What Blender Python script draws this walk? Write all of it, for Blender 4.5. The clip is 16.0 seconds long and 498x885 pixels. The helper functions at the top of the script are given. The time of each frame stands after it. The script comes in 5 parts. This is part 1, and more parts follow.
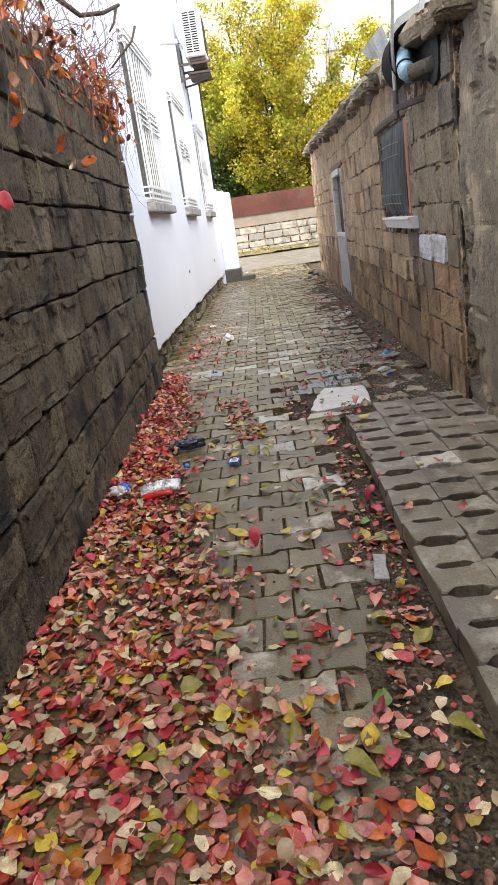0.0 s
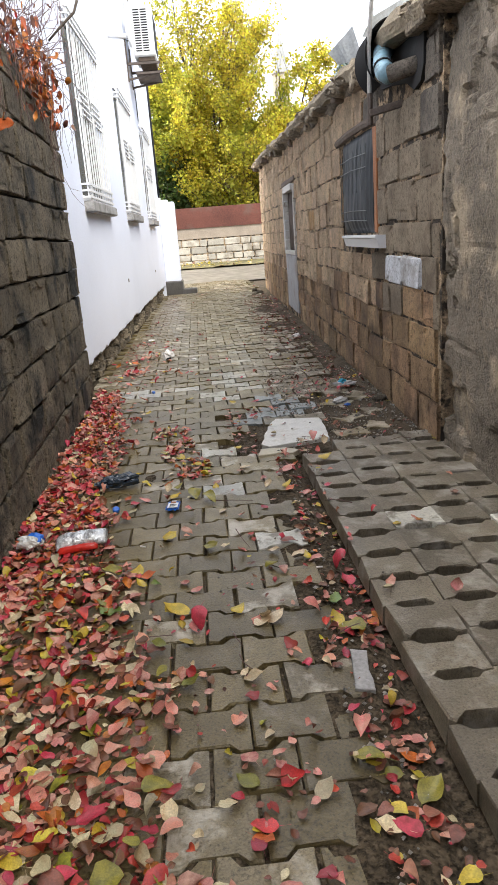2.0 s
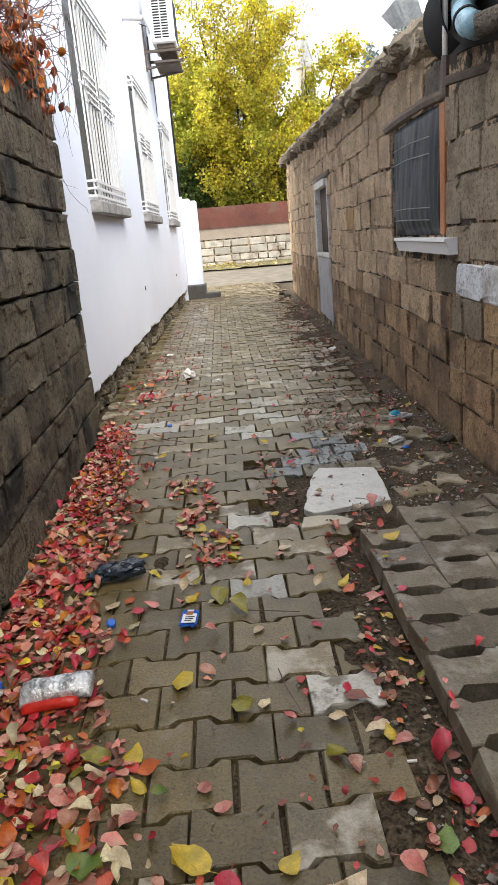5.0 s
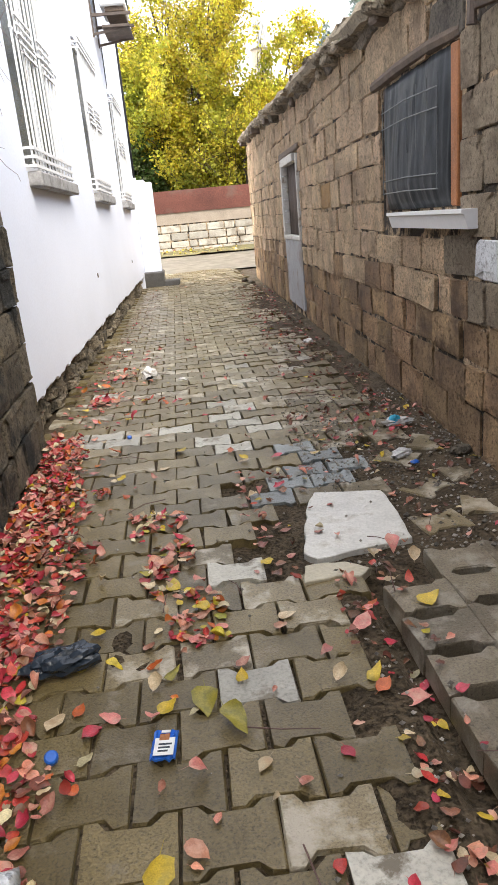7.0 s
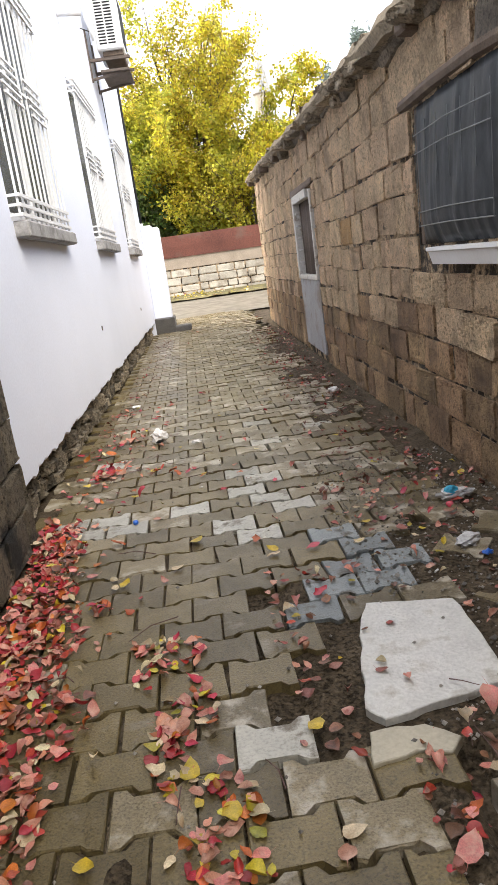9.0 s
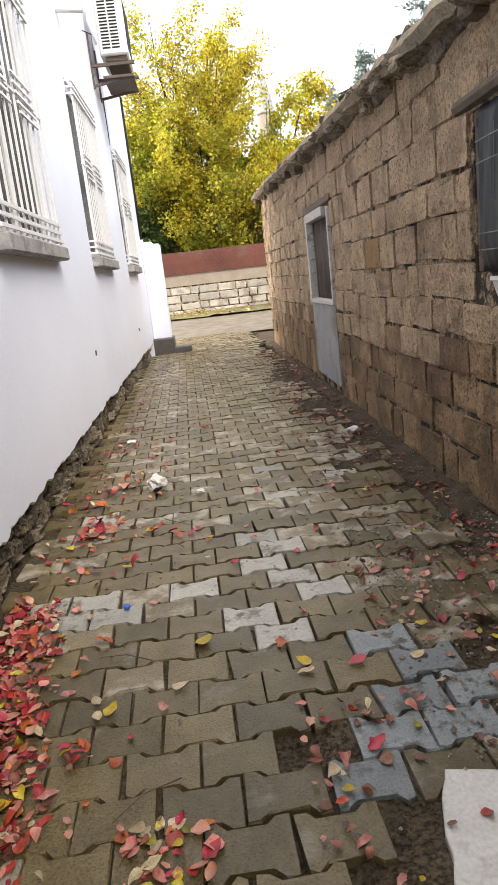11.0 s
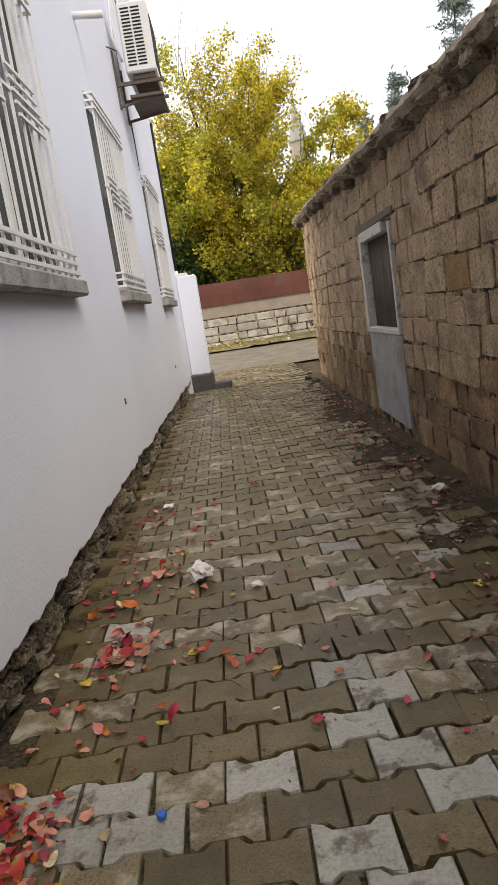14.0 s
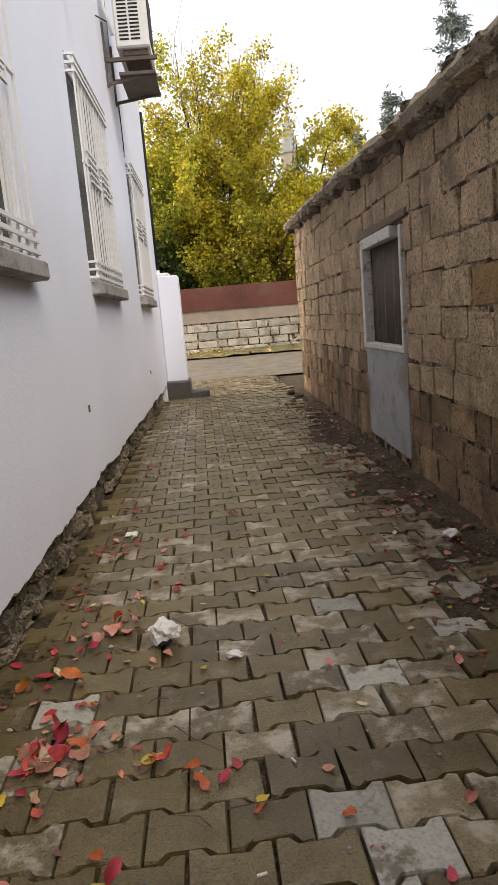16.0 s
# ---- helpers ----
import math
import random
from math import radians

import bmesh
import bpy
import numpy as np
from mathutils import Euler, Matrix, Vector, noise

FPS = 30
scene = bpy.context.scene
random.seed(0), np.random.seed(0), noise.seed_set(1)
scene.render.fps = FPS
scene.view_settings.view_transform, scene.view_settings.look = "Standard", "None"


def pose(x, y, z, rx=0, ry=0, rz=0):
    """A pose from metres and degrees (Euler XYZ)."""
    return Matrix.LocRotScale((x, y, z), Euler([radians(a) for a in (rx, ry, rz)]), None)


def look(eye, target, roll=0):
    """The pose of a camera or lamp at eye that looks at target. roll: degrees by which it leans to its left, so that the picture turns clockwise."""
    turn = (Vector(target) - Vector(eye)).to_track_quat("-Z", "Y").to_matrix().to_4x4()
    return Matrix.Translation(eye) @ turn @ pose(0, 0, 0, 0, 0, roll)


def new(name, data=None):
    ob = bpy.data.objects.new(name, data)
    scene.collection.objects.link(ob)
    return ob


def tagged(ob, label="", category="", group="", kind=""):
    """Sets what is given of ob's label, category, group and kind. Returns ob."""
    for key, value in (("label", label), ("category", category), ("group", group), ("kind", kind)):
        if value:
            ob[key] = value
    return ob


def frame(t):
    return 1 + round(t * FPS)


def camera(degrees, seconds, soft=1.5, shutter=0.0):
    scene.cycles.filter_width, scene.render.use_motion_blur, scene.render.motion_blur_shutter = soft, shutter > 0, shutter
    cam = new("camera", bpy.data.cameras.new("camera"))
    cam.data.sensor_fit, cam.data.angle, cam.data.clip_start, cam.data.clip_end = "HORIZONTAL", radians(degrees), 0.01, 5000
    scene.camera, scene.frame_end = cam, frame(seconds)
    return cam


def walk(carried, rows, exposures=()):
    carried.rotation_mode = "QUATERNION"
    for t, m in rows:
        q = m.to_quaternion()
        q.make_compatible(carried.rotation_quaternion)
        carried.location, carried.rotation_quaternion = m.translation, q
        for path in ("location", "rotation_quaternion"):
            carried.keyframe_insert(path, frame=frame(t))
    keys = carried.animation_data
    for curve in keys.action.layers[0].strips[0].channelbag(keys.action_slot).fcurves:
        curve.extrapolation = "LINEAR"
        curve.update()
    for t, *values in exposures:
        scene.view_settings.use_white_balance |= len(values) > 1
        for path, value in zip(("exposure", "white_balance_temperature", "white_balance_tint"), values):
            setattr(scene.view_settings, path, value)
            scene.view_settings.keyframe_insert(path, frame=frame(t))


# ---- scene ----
cam = camera(39.9, 16.0)
PATH = [
    (0, (-0.209, 0.138, 1.262), (-0.368, 2.04, 0.663), -8.4),
    (0.5, (-0.224, 0.26, 1.275), (-0.378, 2.161, 0.672), -6.7),
    (1, (-0.239, 0.416, 1.231), (-0.324, 2.322, 0.63), -4.5),
    (1.5, (-0.268, 0.561, 1.211), (-0.256, 2.477, 0.639), -3.0),
    (2, (-0.294, 0.739, 1.217), (-0.254, 2.653, 0.639), -4.3),
    (2.5, (-0.304, 0.901, 1.232), (-0.223, 2.808, 0.633), -5.1),
    (3, (-0.303, 1.027, 1.245), (-0.209, 2.947, 0.692), -6.1),
    (3.5, (-0.305, 1.206, 1.228), (-0.242, 3.132, 0.694), -6.5),
    (4, (-0.31, 1.381, 1.228), (-0.287, 3.296, 0.652), -5.6),
    (4.5, (-0.308, 1.53, 1.257), (-0.317, 3.455, 0.712), -5.6),
    (4.7, (-0.312, 1.589, 1.261), (-0.342, 3.507, 0.694), -5.0),
    (6.8, (-0.403, 2.36, 1.19), (-0.34, 4.267, 0.589), -5.1),
    (7, (-0.4, 2.414, 1.199), (-0.318, 4.314, 0.579), -5.3),
    (7.5, (-0.401, 2.552, 1.218), (-0.287, 4.452, 0.604), -5.4),
    (8, (-0.401, 2.704, 1.211), (-0.294, 4.622, 0.654), -7.2),
    (8.5, (-0.399, 2.889, 1.202), (-0.334, 4.819, 0.682), -8.4),
    (9, (-0.388, 3.079, 1.222), (-0.344, 5.012, 0.709), -8.0),
    (9.5, (-0.394, 3.232, 1.253), (-0.353, 5.167, 0.75), -6.6),
    (9.7, (-0.398, 3.278, 1.262), (-0.365, 5.221, 0.787), -6.7),
    (11.8, (-0.49, 4.034, 1.265), (-0.389, 5.978, 0.807), -7.0),
    (12, (-0.494, 4.069, 1.269), (-0.391, 6.02, 0.839), -7.6),
    (12.5, (-0.499, 4.227, 1.258), (-0.385, 6.198, 0.939), -9.6),
    (13, (-0.513, 4.422, 1.246), (-0.475, 6.397, 0.935), -10.6),
    (13.5, (-0.516, 4.591, 1.267), (-0.522, 6.564, 0.941), -10.2),
    (14, (-0.526, 4.758, 1.294), (-0.562, 6.722, 0.92), -8.8),
    (14.5, (-0.539, 4.914, 1.301), (-0.568, 6.879, 0.928), -7.9),
    (15, (-0.553, 5.09, 1.273), (-0.574, 7.059, 0.925), -6.9),
    (15.5, (-0.577, 5.279, 1.254), (-0.551, 7.252, 0.925), -5.1),
    (16, (-0.588, 5.44, 1.259), (-0.539, 7.407, 0.903), -4.9),
]
EXPOSURES = [(0, 2.35, 6650, 8), (3.0, 2.27, 6650, 8), (4.5, 2.2, 6700, 8), (7, 2.52, 6850, 9), (9.7, 2.27, 6950, 10), (11.8, 1.88, 7150, 11), (12.5, 1.5, 7200, 11), (13.2, 1.4, 7250, 11), (16, 1.37, 7400, 12)]
walk(cam, [(t, look(eye, target, roll)) for t, eye, target, roll in PATH], EXPOSURES)

# ---- light: bright overcast ----
world = bpy.data.worlds.new("overcast")
scene.world = world
world.use_nodes = True
wn = world.node_tree.nodes
wl = world.node_tree.links
wn.clear()
sky = wn.new("ShaderNodeTexSky")
sky.sky_type, sky.sun_disc = "NISHITA", False
sky.sun_elevation, sky.sun_rotation = radians(48), radians(-60)
sky.altitude, sky.air_density, sky.dust_density, sky.ozone_density = 900, 0.7, 7.0, 0.6
haze = wn.new("ShaderNodeHueSaturation")
haze.inputs["Saturation"].default_value = 0.5
bg = wn.new("ShaderNodeBackground")
bg.inputs["Strength"].default_value = 0.15
wout = wn.new("ShaderNodeOutputWorld")
wl.new(sky.outputs["Color"], haze.inputs["Color"])
wl.new(haze.outputs["Color"], bg.inputs["Color"])
wl.new(bg.outputs["Background"], wout.inputs["Surface"])
sun_data = bpy.data.lights.new("sun", "SUN")
sun_data.energy, sun_data.angle, sun_data.color = 1.0, radians(40), (1.0, 0.96, 0.9)
sun = new("sun", sun_data)
sun.matrix_world = look((8, -5, 14), (0, 6, 0))

# ---- materials ----


def mat(name, colour, rough=0.8, scale=6.0, vary=0.35, fine=60.0, bump=0.3, metal=0.0, rnd=0.0, island=0.0,
        stain=None, stain_scale=1.5, stain_at=(0.5, 0.62), spec=0.5, wet=0.0, depth=0.01, hue=0.0, pit=0.0, pit_dark=0.35, coat=0.0, coat_rough=0.42):
    """A weathered surface: broad blotches, fine grain, relief, optional stains of another colour and piece-to-piece change."""
    m = bpy.data.materials.new(name)
    m.use_nodes = True
    nt = m.node_tree
    n, l = nt.nodes, nt.links
    p = n["Principled BSDF"]
    p.inputs["Metallic"].default_value = metal
    p.inputs["Specular IOR Level"].default_value = spec
    p.inputs["Coat Weight"].default_value, p.inputs["Coat Roughness"].default_value = coat, coat_rough
    p.inputs["Coat IOR"].default_value = 1.36
    geo = n.new("ShaderNodeNewGeometry")
    src = geo.outputs["Position"]
    big = n.new("ShaderNodeTexNoise")
    big.inputs["Scale"].default_value, big.inputs["Detail"].default_value = scale, 6
    l.new(src, big.inputs["Vector"])
    small = n.new("ShaderNodeTexNoise")
    small.inputs["Scale"].default_value, small.inputs["Detail"].default_value = fine, 5
    l.new(src, small.inputs["Vector"])
    mixf = n.new("ShaderNodeMath")
    mixf.operation = "ADD"
    l.new(big.outputs["Fac"], mixf.inputs[0])
    l.new(small.outputs["Fac"], mixf.inputs[1])
    ramp = n.new("ShaderNodeMapRange")
    ramp.inputs["From Min"].default_value, ramp.inputs["From Max"].default_value = 0.6, 1.4
    ramp.inputs["To Min"].default_value, ramp.inputs["To Max"].default_value = 1 - vary, 1 + vary
    l.new(mixf.outputs[0], ramp.inputs["Value"])
    value = ramp.outputs["Result"]
    height = mixf.outputs[0]
    # Pits: lowered in the relief, their shade also multiplied into the colour
    if pit:
        pn = n.new("ShaderNodeTexNoise")
        pn.inputs["Scale"].default_value, pn.inputs["Detail"].default_value, pn.inputs["Roughness"].default_value = pit, 4, 0.7
        l.new(src, pn.inputs["Vector"])
        pm = n.new("ShaderNodeMapRange")
        pm.inputs["From Min"].default_value, pm.inputs["From Max"].default_value = 0.33, 0.5
        pm.inputs["To Min"].default_value = pit_dark
        l.new(pn.outputs["Fac"], pm.inputs["Value"])
        pv = n.new("ShaderNodeMath")
        pv.operation = "MULTIPLY"
        l.new(value, pv.inputs[0])
        l.new(pm.outputs["Result"], pv.inputs[1])
        value = pv.outputs[0]
        ph = n.new("ShaderNodeMath")
        ph.operation = "ADD"
        l.new(height, ph.inputs[0])
        l.new(pm.outputs["Result"], ph.inputs[1])
        height = ph.outputs[0]
    if rnd or island:
        r = n.new("ShaderNodeObjectInfo").outputs["Random"] if rnd else geo.outputs["Random Per Island"]
        k = rnd or island
        rr = n.new("ShaderNodeMapRange")
        rr.inputs["To Min"].default_value, rr.inputs["To Max"].default_value = 1 - k, 1 + k
        l.new(r, rr.inputs["Value"])
        mm = n.new("ShaderNodeMath")
        mm.operation = "MULTIPLY"
        l.new(value, mm.inputs[0])
        l.new(rr.outputs["Result"], mm.inputs[1])
        value = mm.outputs[0]
    hsv = n.new("ShaderNodeHueSaturation")
    hsv.inputs["Color"].default_value = (*colour, 1)
    l.new(value, hsv.inputs["Value"])
    if hue:
        r = n.new("ShaderNodeObjectInfo").outputs["Random"] if rnd else geo.outputs["Random Per Island"]
        wn1 = n.new("ShaderNodeTexWhiteNoise")
        wn1.noise_dimensions = "1D"
        l.new(r, wn1.inputs["W"])
        hr = n.new("ShaderNodeMapRange")
        hr.inputs["To Min"].default_value, hr.inputs["To Max"].default_value = 0.5 - hue, 0.5 + hue
        l.new(wn1.outputs["Value"], hr.inputs["Value"])
        l.new(hr.outputs["Result"], hsv.inputs["Hue"])
    colour_out = hsv.outputs["Color"]
    if stain:
        sn = n.new("ShaderNodeTexNoise")
        sn.inputs["Scale"].default_value, sn.inputs["Detail"].default_value = stain_scale, 8
        sn.inputs["Roughness"].default_value = 0.65
        l.new(src, sn.inputs["Vector"])
        sr = n.new("ShaderNodeMapRange")
        sr.inputs["From Min"].default_value, sr.inputs["From Max"].default_value = stain_at
        l.new(sn.outputs["Fac"], sr.inputs["Value"])
        mx = n.new("ShaderNodeMix")
        mx.data_type = "RGBA"
        l.new(sr.outputs["Result"], mx.inputs["Factor"])
        l.new(colour_out, mx.inputs["A"])
        mx.inputs["B"].default_value = (*stain, 1)
        colour_out = mx.outputs["Result"]
    l.new(colour_out, p.inputs["Base Color"])
    if wet:
        wr = n.new("ShaderNodeMapRange")
        wr.inputs["From Min"].default_value, wr.inputs["From Max"].default_value = 0.4, 0.62
        wr.inputs["To Min"].default_value, wr.inputs["To Max"].default_value = rough, rough - wet
        l.new(big.outputs["Fac"], wr.inputs["Value"])
        l.new(wr.outputs["Result"], p.inputs["Roughness"])
    else:
        p.inputs["Roughness"].default_value = rough
    if bump:
        b = n.new("ShaderNodeBump")
        b.inputs["Strength"].default_value, b.inputs["Distance"].default_value = bump, depth
        l.new(height, b.inputs["Height"])
        l.new(b.outputs["Normal"], p.inputs["Normal"])
    return m


OLIVE = dict(rough=0.6, scale=7, vary=0.36, fine=150, bump=0.7, wet=0.2, pit=140, pit_dark=0.5, spec=0.18, depth=0.006, coat=1.0)
M_PAVER = mat("paver_concrete", (0.165, 0.126, 0.055), rnd=0.3, stain=(0.27, 0.235, 0.175), stain_scale=6, stain_at=(0.58, 0.74), **OLIVE)
M_PAVER_FAR = mat("paver_concrete_far", (0.165, 0.126, 0.055), island=0.3, stain=(0.27, 0.235, 0.175), stain_scale=6, stain_at=(0.58, 0.74), **OLIVE)
M_WORN = mat("worn_paver", (0.225, 0.18, 0.1), rnd=0.3, stain=(0.5, 0.45, 0.36), stain_scale=7, stain_at=(0.49, 0.63), **OLIVE)
M_WORN_FAR = mat("worn_paver_far", (0.225, 0.18, 0.1), island=0.3, stain=(0.5, 0.45, 0.36), stain_scale=7, stain_at=(0.49, 0.63), **OLIVE)
M_GREY_PAVER = mat("grey_paver", (0.185, 0.155, 0.108), rnd=0.25, stain=(0.36, 0.33, 0.275), stain_scale=8, stain_at=(0.5, 0.66), **OLIVE)
M_PALE = mat("pale_paver", (0.40, 0.385, 0.33), 0.42, 9, 0.2, 90, 0.3, rnd=0.25, wet=0.15, stain=(0.15, 0.125, 0.085), stain_scale=8, stain_at=(0.55, 0.63), pit=90, pit_dark=0.8, coat=0.8, spec=0.2)
M_BLUE_GREY = mat("blue_grey_paver", (0.235, 0.26, 0.262), 0.5, 9, 0.22, 90, 0.3, rnd=0.25, wet=0.15, stain=(0.09, 0.085, 0.07), stain_scale=9, stain_at=(0.54, 0.62), pit=150, pit_dark=0.5, coat=0.8, spec=0.2)
M_DIRT = mat("damp_dirt", (0.1, 0.075, 0.047), 0.85, 5, 0.55, 70, 0.9, spec=0.2, wet=0.15, depth=0.02, pit=60, pit_dark=0.4)
M_ROAD = mat("road_setts", (0.16, 0.145, 0.115), 0.5, 3, 0.4, 30, 0.3, wet=0.2, stain=(0.12, 0.105, 0.09), stain_scale=1.2, spec=0.8, coat=0.8)
M_GRASS = mat("verge_grass", (0.1, 0.09, 0.04), 0.9, 3, 0.6, 30, 0.6, stain=(0.24, 0.19, 0.05), stain_scale=5)
M_BLOCK = mat("tuff_block", (0.72, 0.525, 0.335), 0.95, 5, 0.42, 110, 1.0, rnd=0.1, stain=(0.3, 0.21, 0.135), stain_scale=3.0, stain_at=(0.52, 0.72), depth=0.04, hue=0.005, pit=42, pit_dark=0.5)
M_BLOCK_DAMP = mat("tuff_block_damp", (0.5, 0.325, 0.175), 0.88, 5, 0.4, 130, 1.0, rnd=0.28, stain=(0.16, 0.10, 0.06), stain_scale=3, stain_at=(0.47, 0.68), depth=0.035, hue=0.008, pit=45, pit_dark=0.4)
M_BLOCK_GREY = mat("grey_block", (0.40, 0.32, 0.225), 0.95, 5, 0.35, 160, 1.0, rnd=0.22, stain=(0.2, 0.15, 0.105), stain_scale=4.0, stain_at=(0.52, 0.72), depth=0.04, pit=45, pit_dark=0.45)
M_BLOCK_ORANGE = mat("ochre_stained_block", (0.40, 0.24, 0.10), 0.95, 5, 0.35, 160, 1.0, stain=(0.42, 0.32, 0.21), stain_scale=5, stain_at=(0.5, 0.65), pit=75, pit_dark=0.35)
M_BLOCK_WHITE = mat("whitewashed_block", (0.70, 0.72, 0.75), 0.9, 9, 0.2, 130, 0.9, stain=(0.3, 0.27, 0.24), stain_scale=4, stain_at=(0.5, 0.7), pit=60, pit_dark=0.5)
M_MORTAR = mat("old_mortar", (0.56, 0.41, 0.26), 0.95, 6, 0.5, 90, 1.0, stain=(0.05, 0.038, 0.027), stain_scale=6, stain_at=(0.46, 0.53), depth=0.02, pit=40, pit_dark=0.3)
# Flue soot and the eave's shade, both put into one dark colour
M_BLOCK_SOOT_SHADE = mat("sooty_shaded_block", (0.15, 0.128, 0.102), 0.95, 5, 0.4, 130, 1.0, rnd=0.3, stain=(0.06, 0.052, 0.045), stain_scale=3.5, stain_at=(0.48, 0.66), depth=0.014, pit=50, pit_dark=0.35)
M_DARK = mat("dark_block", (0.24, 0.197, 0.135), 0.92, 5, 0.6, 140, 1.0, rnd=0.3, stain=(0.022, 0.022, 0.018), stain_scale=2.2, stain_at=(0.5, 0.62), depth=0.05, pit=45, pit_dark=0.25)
M_DARK_MORTAR = mat("dark_mortar", (0.02, 0.018, 0.015), 0.95, 6, 0.4, 90, 0.8)
M_RENDER = mat("crumbling_render", (0.17, 0.143, 0.109), 0.95, 3, 0.45, 90, 0.8, stain=(0.33, 0.27, 0.19), stain_scale=2.2, stain_at=(0.52, 0.6), depth=0.015, pit=28, pit_dark=0.6)
M_WHITE = mat("white_plaster", (0.775, 0.81, 0.915), 0.75, 1.0, 0.06, 70, 0.16, spec=0.3, depth=0.012)
M_WHITE_PAINT = mat("white_paint", (0.78, 0.78, 0.78), 0.5, 5, 0.06, 60, 0.08)
M_SILL = mat("sill_concrete", (0.33, 0.32, 0.31), 0.8, 8, 0.3, 80, 0.5, stain=(0.2, 0.19, 0.18), stain_scale=6)
M_RUBBLE = mat("rubble_stone", (0.24, 0.2, 0.145), 0.9, 10, 0.7, 80, 1.0, rnd=0.55, depth=0.015, pit=50, pit_dark=0.25)
M_GLASS = mat("dark_glass", (0.03, 0.035, 0.04), 0.25, 2, 0.2, 20, 0.0, spec=0.06)
M_STONE = mat("pale_limestone", (0.46, 0.42, 0.35), 0.9, 4, 0.3, 40, 0.6, rnd=0.25, stain=(0.25, 0.21, 0.16), stain_scale=1.8, stain_at=(0.5, 0.65))
M_RED = mat("red_oxide_render", (0.125, 0.043, 0.03), 0.9, 1.2, 0.5, 25, 0.4, stain=(0.13, 0.085, 0.065), stain_scale=0.9, stain_at=(0.5, 0.65))
M_GREY_RENDER = mat("grey_render", (0.33, 0.27, 0.21), 0.9, 3, 0.3, 30, 0.5)
M_WOOD_DARK = mat("weathered_wood", (0.13, 0.095, 0.07), 0.85, 14, 0.5, 120, 0.7)
M_WOOD_ORANGE = mat("orange_wood", (0.33, 0.125, 0.04), 0.6, 14, 0.4, 120, 0.4)
M_EARTH_ROOF = mat("earth_roof", (0.30, 0.245, 0.17), 0.95, 8, 0.5, 60, 1.0, depth=0.03)
M_DAUB = mat("mud_daub", (0.24, 0.195, 0.145), 0.95, 5, 0.5, 70, 1.0, stain=(0.1, 0.08, 0.06), stain_scale=6, stain_at=(0.5, 0.62), depth=0.02, pit=40, pit_dark=0.4)
M_SLATE = mat("roof_stone", (0.33, 0.265, 0.185), 0.9, 9, 0.45, 60, 1.0, rnd=0.4, depth=0.02, pit=45, pit_dark=0.35)
M_PLASTIC = mat("plastic_sheet", (0.02, 0.024, 0.027), 0.5, 5, 0.5, 14, 0.35, spec=0.25, depth=0.01)
M_BAR = mat("grey_bar", (0.13, 0.14, 0.14), 0.5, 8, 0.2, 60, 0.1)
M_CEMENT = mat("cement_panel", (0.33, 0.33, 0.34), 0.8, 5, 0.3, 60, 0.4, stain=(0.2, 0.17, 0.14), stain_scale=2.5)
M_CURTAIN = mat("brown_curtain", (0.12, 0.095, 0.08), 0.9, 6, 0.3, 60, 0.3)
M_BARK = mat("bark", (0.075, 0.058, 0.045), 0.95, 8, 0.5, 60, 0.8)
M_TWIG = mat("dry_twig", (0.13, 0.075, 0.065), 0.8, 20, 0.4, 90, 0.3)
M_AC = mat("ac_casing", (0.72, 0.72, 0.70), 0.45, 4, 0.08, 40, 0.05)
M_BLACK = mat("black_gap", (0.008, 0.008, 0.008), 0.85, 5, 0.2, 40, 0.1)
M_RUST = mat("rusty_steel", (0.11, 0.085, 0.07), 0.75, 12, 0.4, 90, 0.5)

# ---- mesh tools ----
rng = random.Random(7)


def mesh_of(bm, name, material, smooth=False):
    me = bpy.data.meshes.new(name)
    bm.normal_update()
    bm.to_mesh(me)
    bm.free()
    me.materials.append(material)
    if smooth:
        me.polygons.foreach_set("use_smooth", [True] * len(me.polygons))
    return me


def part(name, bm, material, parent=None, label="", smooth=False, at=None):
    """Link a bmesh as one mesh object, under a thing or part where one is given."""
    ob = new(name, mesh_of(bm, name, material, smooth))
    if parent:
        ob.parent = parent
    if at is not None:
        ob.matrix_basis = at
    return tagged(ob, label)


def thing(name, label, category, at=None, group="", kind=""):
    ob = new(name)
    ob.empty_display_size = 0.1
    if at is not None:
        ob.matrix_basis = at
    return tagged(ob, label, category, group, kind)


def add_box(bm, x0, x1, y0, y1, z0, z1, bevel=0.0, jitter=0.0):
    lo = bmesh.new() if bevel else bm
    vs = [lo.verts.new((x, y, z)) for x in (x0, x1) for y in (y0, y1) for z in (z0, z1)]
    for q in ((0, 1, 3, 2), (4, 6, 7, 5), (0, 4, 5, 1), (2, 3, 7, 6), (0, 2, 6, 4), (1, 5, 7, 3)):
        lo.faces.new([vs[i] for i in q])
    if jitter:
        for v in vs:
            v.co += Vector([rng.uniform(-jitter, jitter) for _ in range(3)])
    if bevel:
        bmesh.ops.bevel(lo, geom=lo.edges[:], offset=bevel, segments=1, affect="EDGES")
        tmp = bpy.data.meshes.new("tmp")
        lo.to_mesh(tmp)
        lo.free()
        bm.from_mesh(tmp)
        bpy.data.meshes.remove(tmp)
    return bm


def box_bm(*a, **k):
    return add_box(bmesh.new(), *a, **k)


